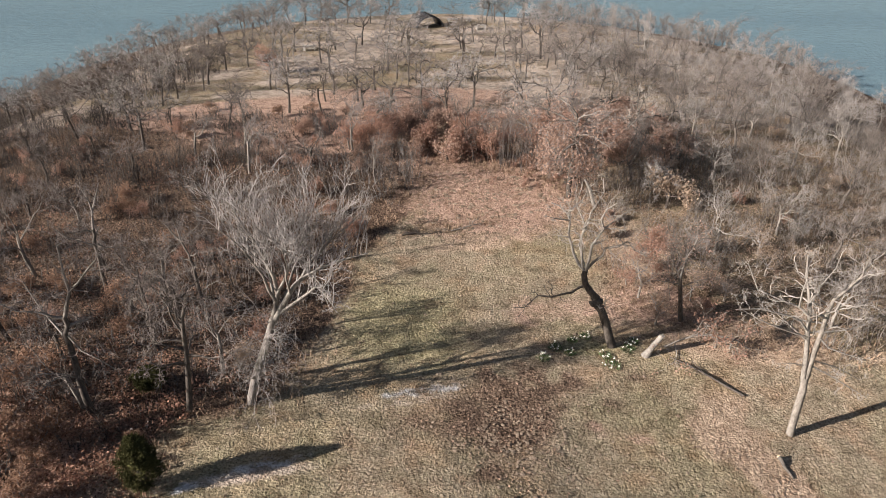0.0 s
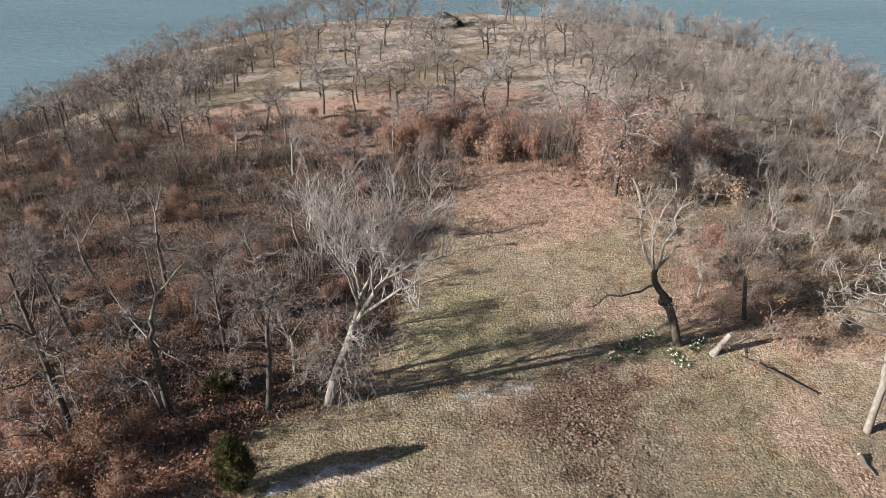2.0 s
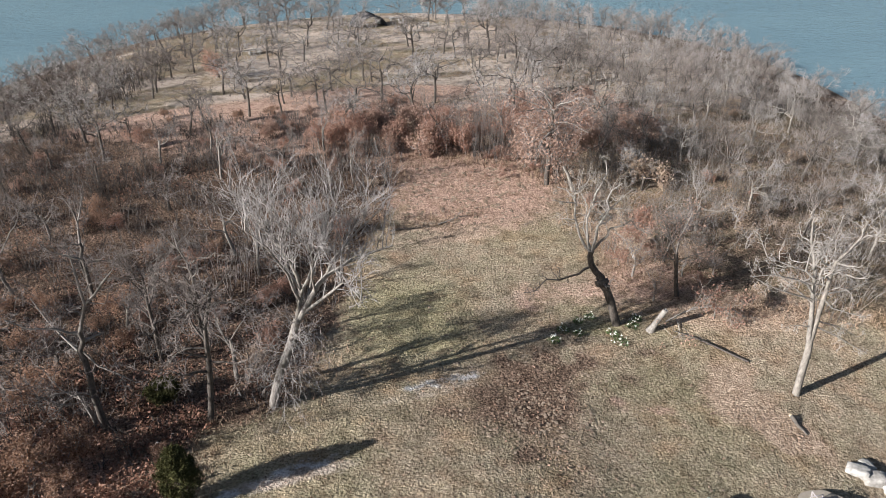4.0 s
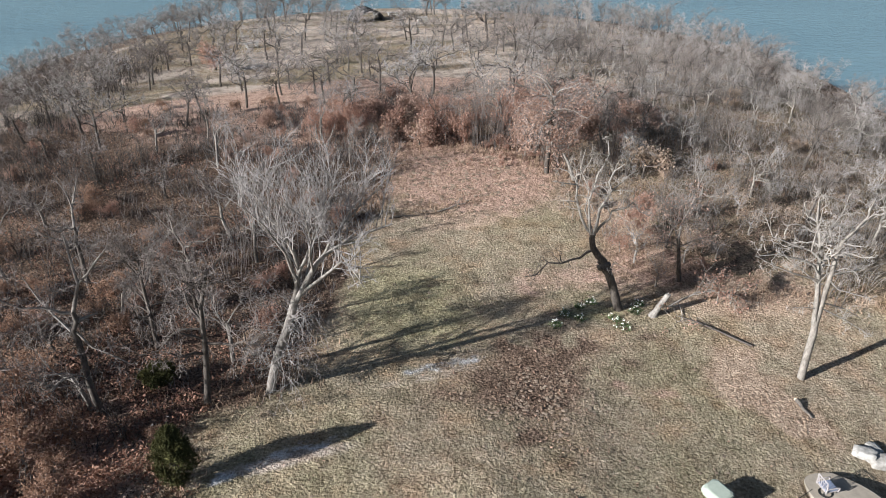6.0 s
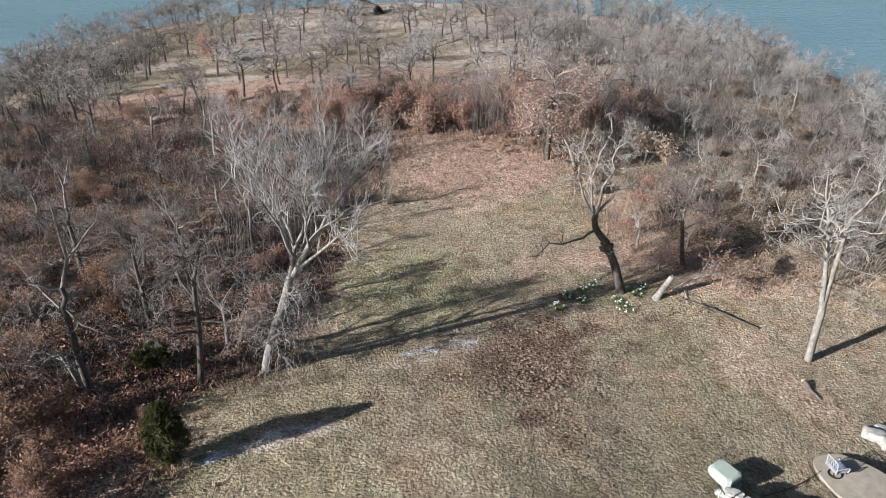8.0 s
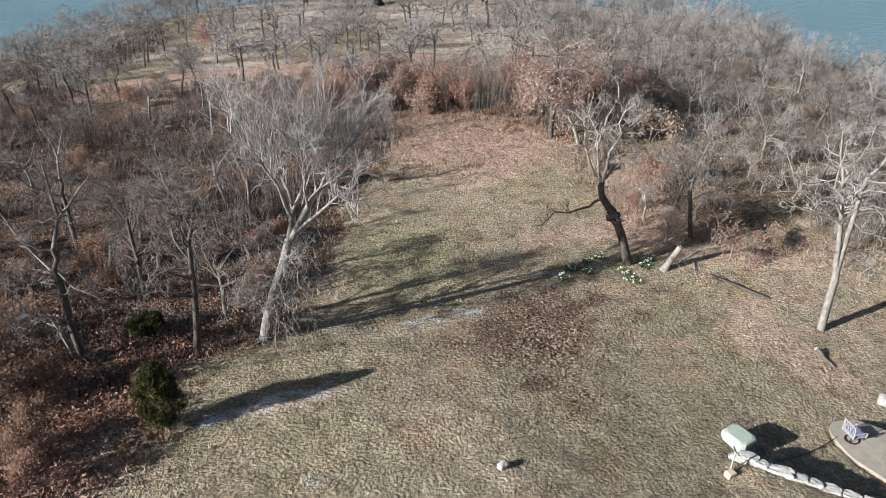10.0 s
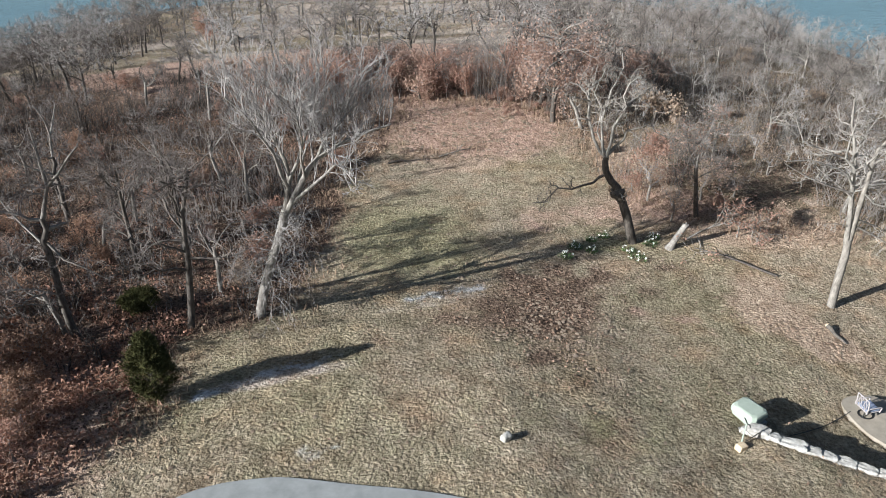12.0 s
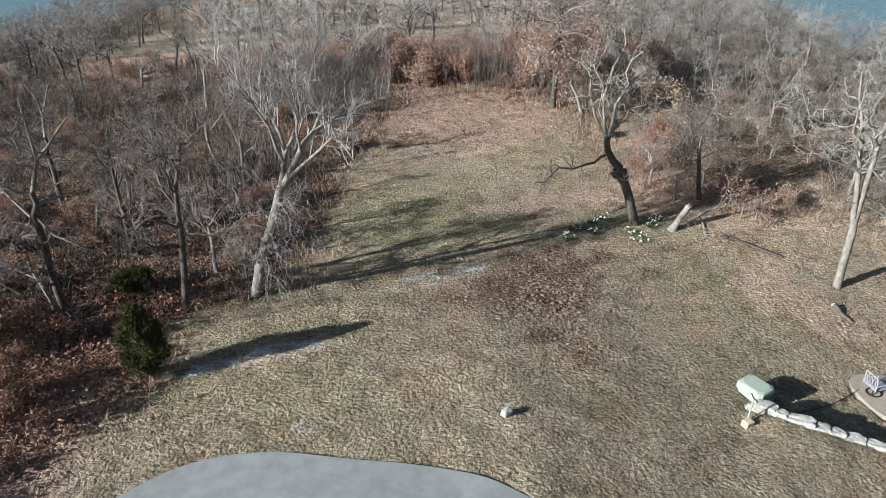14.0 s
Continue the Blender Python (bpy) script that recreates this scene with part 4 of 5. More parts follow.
# kind, x, y, height
HILL_TREES = [(0, -42.4, 98.7, 7.0), (2, -27.4, 67.3, 5.0), (2, -32.1, 82.6, 6.0), (2, -17.0, 74.7, 7.5), (0, -13.5, 74.7, 6.0), (2, -13.8, 80.0, 6.0), (0, -13.2, 83.3, 6.0),
              (2, -10.0, 80.0, 6.5), (0, -8.6, 86.6, 7.0), (2, -6.4, 95.7, 7.0), (2, -4.6, 93.0, 7.0), (2, -3.5, 91.5, 6.0), (1, 2.0, 88.7, 7.0), (5, 8.1, 110.6, 7.0), (5, 9.6, 107.5, 7.0),
              (0, 11.2, 107.5, 7.5), (0, 11.2, 100.0, 6.0), (5, 5.3, 123.8, 6.0), (0, 15.5, 103.8, 7.0), (0, 17.0, 105.7, 7.0), (3, 23.6, 83.0, 8.0)]
FAR_TREES = [(5, -24.3, 115.6, 8.0), (5, -13.9, 121.4, 8.5), (0, -32.0, 102.8, 8.0), (0, -29.2, 104.9, 8.0), (0, -40.2, 98.6, 7.5), (0, -35.1, 95.4, 7.5), (3, -31.3, 92.0, 8.0),
             (3, -20.4, 69.4, 6.0), (3, -21.9, 68.3, 6.0), (0, 17.3, 123.8, 8.5), (0, 10.4, 146.0, 8.0), (0, -14.5, 144.0, 7.0), (1, 9.2, 74.4, 6.5), (0, 22.3, 107.9, 8.0),
             (1, 27.7, 114.9, 8.0), (1, 30.2, 101.5, 8.0), (1, 33.0, 97.2, 8.0), (0, -20.2, 135.4, 7.5), (0, -9.8, 131.6, 7.0)]
EDGE_TREES = [(6, -24.5, 23.5, 8.0), (2, -19.8, 21.2, 6.5), (4, 18.9, 42.0, 8.5), (4, 28.9, 36.9, 9.0), (4, 31.2, 57.8, 9.0), (3, 17.0, 58.0, 8.5), (6, -22.6, 39.9, 6.5), (6, -20.3, 29.3, 7.0),
              (3, -27.6, 46.9, 7.0), (5, -5.7, 53.9, 5.5), (5, -13.8, 42.8, 7.5), (5, -11.8, 39.7, 7.0), (4, 23, 33.5, 8.0), (4, 24.5, 45, 8.5)]
placed_trees()


def russet_oaks():
    """Young oaks that keep their dead leaves."""
    protos = []
    for i, (mat, word, per, size) in enumerate(((LEAF_RUSSET, "russet", 8, 0.10), (LEAF_PINK, "pinkish tan", 9, 0.10), (LEAF_TAN, "tan", 8, 0.095), (LEAF_BROWN, "brown", 8, 0.095), (LEAF_TAN, "sparse tan", 3, 0.06), (LEAF_BROWN, "sparse brown", 4, 0.095), (LEAF_RUSSET, "sparse russet", 4, 0.095))):
        airy = i >= 4
        meshes, g = oak(300 + i, 5.0, "grey" if airy else "dark", trunk=0.3 if airy else 0.22, counts=(5, 6, 6, 0) if airy else (4, 4, 5, 0), spread=0.9, ratio=(1.25, 0.55, 0.5, 0.5))
        rng = np.random.default_rng(i)
        tips = np.array([p[-1] for p, _ in g.lines[3]] + [p[-2] for p, _ in g.lines[3]] + [q for p, _ in g.lines[2] for q in p[2:4]])
        tips = tips[rng.random(len(tips)) < 0.85]
        lv = leaf_mesh("leaves", tips, rng, per, 0.26, size, mat)
        top = tree_thing("leafy_oak", meshes, "young oak holding its dead " + word + " leaves", "leaf-holding oaks", leaves=lv)
        tagged(top.children[-1], kind="stuff")
        protos.append(top)
    first = set()
    rng = random.Random(3)

    def put(i, x, y, tall):
        if i not in first:
            first.add(i)
            stand(protos[i], x, y, rng.uniform(0, 360), tall / 5)
        else:
            copy_stand(protos[i], x, y, rng.uniform(0, 360), tall / 5)

    for row in LEAFY:
        put(*row)
    for _ in range(11):
        x, y = rng.uniform(-23, -14.4), rng.uniform(12, 23.5)
        if lawn_depth(x, y) < -0.4:
            put(rng.choice((5, 5, 6)), x, y, rng.uniform(1.6, 3.4))
    for _ in range(9):
        x, y = rng.uniform(-28, -17), rng.uniform(18, 28)
        if lawn_depth(x, y) < -1.5:
            put(rng.choice((5, 5, 6)), x, y, rng.uniform(2.0, 4.2))
    for _ in range(44):
        x, y = rng.uniform(-9, 23), rng.uniform(56, 63)
        if lawn_depth(x, y) < -0.3:
            put(rng.choice((0, 1, 1)), x, y, rng.uniform(1.3, 2.8))
    for _ in range(44):
        x, y = rng.uniform(-9, 14), rng.uniform(59.5, 67)
        put(rng.choice((1, 6, 2, 6)), x, y, rng.uniform(3.4, 5.4))
    for _ in range(26):
        x, y = rng.uniform(4, 12), rng.uniform(52.5, 57.5)
        put(rng.choice((1, 6)), x, y, rng.uniform(0.5, 1.1))
    for _ in range(9):
        x, y = rng.uniform(12.5, 25), rng.uniform(37, 43)
        if lawn_depth(x, y) < -0.4:
            put(rng.choice((4, 4, 6)), x, y, rng.uniform(2.2, 4.0))
    made = 0
    for _ in range(9000):
        x, y = (rng.uniform(-14, 22), rng.uniform(57, 72)) if made % 4 == 3 else (rng.uniform(-44, -11), rng.uniform(24, 60)) if made % 5 == 2 else (rng.uniform(-45, 40), rng.uniform(12, 76))
        band = 57 < y < 74 and -26 < x < 24
        if made >= 150 or lawn_depth(x, y) > -1.0 or shore(x, y) < 0.4 or abs(x + 4) > 4 + y * 0.66:
            continue
        corner = x < -13 and y < 30
        if corner and rng.random() < 0.94 or not band and not corner and rng.random() < (0.8 if x > 8 else 0.55):
            continue
        made += 1
        put(rng.choice((5, 6)) if corner else rng.choice((3, 5, 1, 6)) if x < -14 else rng.choice((0, 1, 1)) if band else rng.choice((0, 1, 2, 0)) if x < 8 else rng.choice((0, 2, 2)), x, y, rng.uniform(1.2, 2.8) if band and x < -7 else rng.uniform(3.8, 6.2) if band else rng.uniform(1.2, 2.8) if corner else rng.uniform(1.8, 3.6))
    drop_unused(protos, first)


LEAFY = [(0, 3, 60, 4.5), (1, -1, 62, 4.5), (0, 6, 60, 4), (2, 17.6, 49.4, 6.2), (4, 12.6, 33.6, 3.6), (4, 15.4, 36.0, 3.4), (2, 12.6, 41, 2.2), (2, 12.0, 44.5, 2.4), (1, 12.8, 47, 2.6), (6, -18.5, 16.5, 2.6), (5, -21, 19, 3.0),
         (6, -15.9, 13.6, 1.6), (0, -24.9, 100.6, 8), (2, -11.0, 29.5, 2.6), (4, 12.3, 36.5, 4.5), (6, 16.0, 34.8, 1.6), (4, 17.0, 37.0, 2.6), (6, 11.9, 38.0, 2.2), (0, -8, 64, 4), (1, -14, 66, 4), (4, 17.5, 36.0, 3.0), (5, -13.9, 22.6, 1.4)]
russet_oaks()


def brush():
    """Thin leafless undergrowth, too dense to count."""
    rng = np.random.default_rng(77)
    N = 15500
    cx, cy = rng.uniform(-64, 58, N), rng.uniform(12, 118, N)
    d = lawn_depth(cx, cy)
    clumps = 0.62 + 0.5 * soft_noise(cx, cy, 0.4, 9) + 0.3 * soft_noise(cx, cy, 1.2, 3)
    dens = np.clip(-d / 2.5, 0, 1) * np.where(cx > 10, 1.0, 1.0) * np.clip(clumps, 0.1, 1) * np.interp(cy + 0.25 * (cx + 16), (12, 20, 24, 28), (0.06, 0.16, 0.75, 1)) * np.where((cx < 0) & (cy < 42), 0.75, 1) * (1 - 0.9 * blob(cx, cy, 17, 31.5, 7.5, 3.2, -8)) * (1 - 0.75 * blob(cx, cy, 16, 36, 6, 4))
    open_hill = (cy > 70) & (cx > -33) & (cx < 17)
    dens = np.where(open_hill, np.clip((76 - cy) / 8, 0.07, 1), dens) * np.where((cy > 76) & ~open_hill, np.where(cx < -25, 0.8, 0.5), 1)
    keep = (rng.random(N) < dens) & (shore(cx, cy) > 0.2) & (cx > -9 - cy * 0.67) & (cx < 4 + cy * 0.72)
    cx, cy = cx[keep], cy[keep]
    grow = rng.uniform(0.6, 1.3, len(cx)) * (0.9 + 0.35 * soft_noise(cx, cy, 0.3, 3))
    grow = grow * np.where((lawn_depth(cx, cy) > -7) & (cx < 0) & (cy < 50), 0.62, 1)
    grow = grow * np.where(cx > 10, 0.9, 1) * np.where((cx < -6) & (cy > 60) & (cx > -34), 0.5, 1)
    grow = np.where((cy > 74) & (cx > -33) & (cx < 17), 0.4, 1) * grow
    per = 6
    x = np.repeat(cx, per) + rng.normal(0, 0.3, per * len(cx))
    y = np.repeat(cy, per) + rng.normal(0, 0.3, per * len(cx))
    k = len(x)
    z = height(x, y) - 0.05
    tall = rng.uniform(0.8, 2.9, k) * np.repeat(grow, per)
    lean = rng.normal(0, 0.2, (k, 2)) + np.stack([x - np.repeat(cx, per), y - np.repeat(cy, per)], 1) * 0.5
    base = np.stack([x, y, z], 1)
    mid = base + np.stack([lean[:, 0] * tall * 0.4, lean[:, 1] * tall * 0.4, tall * 0.5], 1)
    tip = mid + np.stack([(lean[:, 0] + rng.normal(0, 0.15, k)) * tall * 0.6, (lean[:, 1] + rng.normal(0, 0.15, k)) * tall * 0.6, tall * 0.5], 1)
    r = rng.uniform(0.011, 0.030, k)
    pieces = [tubes(np.stack([base, mid, tip], 1), np.stack([r, r * 0.8, r * 0.3], 1), 3, True)]
    for j in range(5):
        t = rng.uniform(0.2, 0.95, (k, 1))
        p = np.where(t < 0.5, base + (mid - base) * t * 2, mid + (tip - mid) * (t * 2 - 1))
        w = rng.normal(0, 1, (k, 3)) * np.array([1, 1, 0.5]) + np.array([0, 0, 0.8])
        w /= np.linalg.norm(w, axis=1, keepdims=True)
        q = p + w * (tall * rng.uniform(0.15, 0.42, k))[:, None]
        pieces.append(tubes(np.stack([p, q], 1), np.stack([r * 0.7, r * 0.25], 1), 3, True))
    V, F = joined(pieces)
    east = V[F[:, 0], 0] > 7.5 + 1.5 * np.sin(V[F[:, 0], 1] * 0.8)
    west = V[F[:, 0], 0] < -17 + 2.5 * np.sin(V[F[:, 0], 1] * 0.6)
    for side, mat, label in ((F[west], TWIG_WEST, "dark brown leafless undergrowth of thin stems"), (F[~east & ~west], TWIG_UNDER, "dense leafless grey-brown undergrowth of thin stems"), (F[east], TWIG_SUNLIT_TAN, "dry tan leafless brush of thin stems")):
        used, idx = np.unique(side, return_inverse=True)
        tagged(new("undergrowth", mesh_from("undergrowth", V[used], idx.reshape(-1, 3), mat)), label, "undergrowth", kind="stuff")


# eastern stems: dry tan, lightened with the sunlight on that side as colour
TWIG_SUNLIT_TAN = varied("sunlit_tan_brush_stems", (0.12, 0.103, 0.09), (0.44, 0.395, 0.35), 3.0, islands=True, shade=0.5)
TWIG_WEST = varied("dark_brush_stems", (0.045, 0.036, 0.031), (0.30, 0.26, 0.23), 3.0, islands=True, shade=0.75)
TWIG_UNDER = varied("undergrowth_stems", (0.06, 0.052, 0.047), (0.42, 0.385, 0.36), 3.0, islands=True, shade=0.72)
brush()


def whip_thicket():
    """Tall grey upright shoots crowded together at the head of the clearing."""
    rng = np.random.default_rng(81)
    pieces = []
    for cx, cy, r, k, tall in ((5.8, 59.4, 2.0, 110, 4.4), (8.4, 58.8, 1.2, 40, 3.4), (-10.2, 41.5, 1.8, 45, 3.0), (-13.5, 38.5, 2.0, 45, 3.0)):
        x, y = rng.normal(cx, r * 0.6, k), rng.normal(cy, r * 0.6, k)
        h = tall * rng.uniform(0.55, 1.1, k)
        out = np.stack([x - cx, y - cy], 1) * 0.12 + rng.normal(0, 0.06, (k, 2))
        p0 = np.stack([x, y, height(x, y) - 0.05], 1)
        p1 = p0 + np.stack([out[:, 0] * h * 0.4, out[:, 1] * h * 0.4, h * 0.5], 1)
        p2 = p1 + np.stack([out[:, 0] * h * 0.6, out[:, 1] * h * 0.6, h * 0.5], 1)
        w = rng.uniform(0.012, 0.024, k)
        pieces.append(tubes(np.stack([p0, p1, p2], 1), np.stack([w, w * 0.8, w * 0.3], 1), 3, True))
        for _ in range(4):
            t = rng.uniform(0.35, 0.95, (k, 1))
            p = np.where(t < 0.5, p0 + (p1 - p0) * t * 2, p1 + (p2 - p1) * (t * 2 - 1))
            d = rng.normal(0, 0.35, (k, 3)) + np.array([0, 0, 1.0])
            pieces.append(tubes(np.stack([p, p + d * (h * rng.uniform(0.15, 0.3, k))[:, None]], 1), np.stack([w * 0.6, w * 0.25], 1), 3, True))
    tagged(new("whip_thicket", mesh_from("whip_thicket", *joined(pieces), TWIG_BROWN)), "thicket of tall grey upright shoots", "undergrowth", kind="stuff")


whip_thicket()


# ---- lawn grass and fallen leaves ----
def blades(C, rng, wide, tall, lean, per):
    """Single-triangle grass blades rising from the given points."""
    C = np.repeat(C, per, axis=0)
    k = len(C)
    a = rng.uniform(0, 2 * np.pi, k)
    w = rng.uniform(*wide, k)
    s = np.stack([np.cos(a) * w, np.sin(a) * w, np.zeros(k)], 1)
    o = np.stack([rng.normal(0, 0.05, k), rng.normal(0, 0.05, k), np.zeros(k)], 1)
    top = C + o + np.stack([rng.normal(0, lean, k), rng.normal(0, lean, k), rng.uniform(*tall, k)], 1)
    return np.stack([C + o - s, C + o + s, top], 1).reshape(-1, 3), np.arange(3 * k).reshape(-1, 3)


def lawn_grass():
    rng = np.random.default_rng(9)
    N = 400000
    x, y = rng.uniform(-26, 32, N), 9 + 50 * rng.random(N) ** 1.5
    d = lawn_depth(x, y)
    lumps = 0.5 + 0.35 * soft_noise(x, y, 2.1, 5) + 0.35 * soft_noise(x, y, 5.3, 1) + 0.25 * soft_noise(x, y, 0.7, 8)
    keep = (d > -1.0 + rng.normal(0, 0.5, N)) & (np.abs(x + 3) < 9 + y * 0.75) & ~on_slab(x, y) & (rng.random(N) > 0.8 * blob(x, y, 14.0, 23.4, 3.4, 1.9, -38)) & (rng.random(N) < np.clip(lumps * 1.6 - 0.35, 0.06, 1))
    x, y = x[keep], y[keep]
    zones = ground_zones(x, y)
    bare = rng.random(len(x)) < 0.75 * zones["litter"] + 0.6 * zones["dirt"]
    x, y = x[~bare], y[~bare]
    C = np.stack([x, y, height(x, y) - 0.01], 1)
    per = 5
    me = mesh_from("lawn_grass", *blades(C, rng, (0.007, 0.015), (0.015, 0.055), 0.05, per), STRAW)
    patchy = 0.22 * soft_noise(x, y, 2.3, 2.0) + 0.15 * soft_noise(x, y, 6.1, 5.0)
    for name, v in zones.items():
        v = np.clip(v[~bare] + patchy, 0, 1) * (v[~bare] > 0.08)
        me.attributes.new(name, "FLOAT", "POINT").data.foreach_set("value", np.repeat(v, per * 3).astype(np.float32))
    tagged(new("lawn_grass", me), "short tufted dormant straw-coloured grass", "grass", kind="stuff")


def tall_grass():
    """Rough dry grass along the edge of the wood and through the clearing's far end."""
    rng = np.random.default_rng(19)
    N = 60000
    x, y = rng.uniform(-30, 30, N), rng.uniform(11, 62, N)
    d = lawn_depth(x, y)
    want = np.exp(-((d + 0.6) / 1.3) ** 2) * (0.35 + 0.5 * np.clip(soft_noise(x, y, 0.9, 4) + 0.3, 0, 1)) + 0.6 * blob(x, y, 2.0, 47.2, 3.6, 1.0, 14) + 0.5 * blob(x, y, 0.5, 46, 4, 0.6, 8) + 0.10 * blob(x, y, 4, 52, 8, 5)
    keep = (rng.random(N) < want) & (np.abs(x + 3) < 9 + y * 0.7) & ~on_slab(x, y) & ~((x > 6) & (y < 26))
    x, y = x[keep], y[keep]
    C = np.stack([x, y, height(x, y) - 0.02], 1)
    tagged(new("rough_grass", mesh_from("rough_grass", *blades(C, rng, (0.012, 0.03), (0.12, 0.5), 0.14, 4), RUSSET_GRASS)), "rough tan and russet dead grass at the wood's edge", "grass", kind="stuff")


def fallen_leaves():
    rng = np.random.default_rng(10)
    N = 170000
    x, y = rng.uniform(-42, 36, N), 10 + 62 * rng.random(N) ** 1.5
    d = lawn_depth(x, y)
    patch = 0.3 * blob(x, y, 3.2, 23.6, 2.8, 2.4, 20) + 0.2 * blob(x, y, 3.2, 25.5, 7, 2.4, 12) + 0.15 * blob(x, y, 4, 20.5, 3, 4, 30) + blob(x, y, 3, 52, 9, 6) + 0.03
    keep = (rng.random(N) < np.where(d < 0.3, 0.9, patch * 0.6)) & (np.abs(x + 3) < 6 + y * 0.68) & (shore(x, y) > 0.3) & ~on_slab(x, y)
    x, y = x[keep], y[keep]
    C = np.stack([x, y, height(x, y) + 0.03], 1)
    tagged(new("fallen_leaves", leaf_mesh("fallen_leaves", C, rng, 1, 0.03, 0.07, LITTER)), "curled brown oak leaves fallen on the ground", "leaves", kind="stuff")


def low_scrub_leaves():
    """Dead leaves held on knee-high scrub and drifted on the ground through the wood west of the lawn."""
    rng = np.random.default_rng(15)
    N = 340000
    x, y = rng.uniform(-46, -9, N), 10 + 52 * rng.random(N) ** 1.3
    clump = np.clip(0.45 + 0.6 * soft_noise(x, y, 1.3, 2.0) + 0.4 * soft_noise(x, y, 3.1, 4.0), 0, 1)
    near = np.clip(blob(x, y, -19, 20, 9, 10, 25) * 1.6, 0, 1)
    wood = 0.22 * np.clip(0.3 + 1.2 * soft_noise(x, y, 0.33, 6.0), 0, 1)
    keep = (rng.random(N) < clump * np.clip(-lawn_depth(x, y) / 1.5 + 0.2, 0, 1) * np.maximum(near, wood)) & ~on_slab(x, y) & (x > -12 - y * 0.68)
    x, y, c = x[keep], y[keep], clump[keep]
    C = np.stack([x, y, height(x, y) + 0.04 + rng.random(len(x)) ** 2.6 * 0.9 * c], 1)
    tagged(new("scrub_leaves", leaf_mesh("scrub_leaves", C, rng, 1, 0.03, 0.085, LEAF_RUST)), "rust-brown dead leaves on low scrub", "leaves", kind="stuff")


LEAF_RUST = varied("rust_brown_leaves", (0.24, 0.125, 0.082), (0.68, 0.41, 0.29), 0.8, rough=0.7, islands=True, shade=0.45, thin=0.35)
RUSSET_GRASS = varied("russet_dead_grass", (0.22, 0.14, 0.09), (0.54, 0.40, 0.28), 1.5, islands=True, shade=0.4)


def on_slab(x, y):
    return inside(DRIVE, x, y) | inside(PATIO_EDGE, x, y)


lawn_grass()
tall_grass()
fallen_leaves()
low_scrub_leaves()


def settled_z(x, y):
    """Ground height evened out over a couple of metres."""
    o = np.linspace(-1.6, 1.6, 7)
    X, Y = np.meshgrid(x + o, y + o)
    return float(height(X, Y).mean())


def rounded_line(line):
    """A closed outline with its corners drawn into curves."""
    out = []
    for i in range(len(line)):
        p0, p1, p2, p3 = (Vector(line[(i + k) % len(line)]) for k in (-1, 0, 1, 2))
        for k in range(4):
            q = k / 4
            v = 0.5 * (2 * p1 + (p2 - p0) * q + (2 * p0 - 5 * p1 + 4 * p2 - p3) * q * q + (3 * p1 - p0 - 3 * p2 + p3) * q ** 3)
            out.append((v.x, v.y))
    return out


def slab(name, outline, thick, mat, label, z=None):
    """A thin slab laid on the ground (or level at z): rings of points drawn in from its outline to its middle."""
    edge = []
    for (ax, ay), (bx, by) in zip(outline, outline[1:] + outline[:1]):
        k = max(1, int(math.hypot(bx - ax, by - ay) / 0.35))
        edge += [(ax + (bx - ax) * i / k, ay + (by - ay) * i / k) for i in range(k)]
    cx, cy = sum(p[0] for p in edge) / len(edge), sum(p[1] for p in edge) / len(edge)
    bm = bmesh.new()
    rings = []
    for i in range(26):
        q = 1 - i / 26
        rings.append([bm.verts.new((cx + (px - cx) * q, cy + (py - cy) * q, 0)) for px, py in edge])
    mid = bm.verts.new((cx, cy, 0))
    for v in bm.verts:
        v.co.z = (settled_z(v.co.x, v.co.y) if z is None else z) + 0.06
    low = [bm.verts.new((v.co.x, v.co.y, v.co.z - thick)) for v in rings[0]]
    n = len(edge)
    for a, b2 in zip([low] + rings, rings):
        for i in range(n):
            bm.faces.new((a[i], a[(i + 1) % n], b2[(i + 1) % n], b2[i]))
    for i in range(n):
        bm.faces.new((rings[-1][i], rings[-1][(i + 1) % n], mid))
    return tagged(new(name, bm_mesh(name, bm, mat)), label, "pavement", kind="structure")


slab("pavement", rounded_line(DRIVE), 0.25, CONCRETE, "smooth pale grey concrete drive with a curved edge")
slab("pavement", rounded_line(PATIO_EDGE), 0.5, PATIO, "rounded tan concrete patio pad", z=0.33)


# ---- things on the lawn ----
def loft(rings):
    """A closed solid through rings of equal length, bottom to top."""
    bm = bmesh.new()
    rows = [[bm.verts.new(p) for p in ring] for ring in rings]
    for a, b in zip(rows, rows[1:]):
        for i in range(len(a)):
            j = (i + 1) % len(a)
            bm.faces.new((a[i], a[j], b[j], b[i]))
    bm.faces.new(rows[0][::-1])
    bm.faces.new(rows[-1])
    return bm


def rounded(sx, sy, z, cut):
    x, y = sx / 2, sy / 2
    return [(-x + cut, -y, z), (x - cut, -y, z), (x, -y + cut, z), (x, y - cut, z), (x - cut, y, z), (-x + cut, y, z), (-x, y - cut, z), (-x, -y + cut, z)]


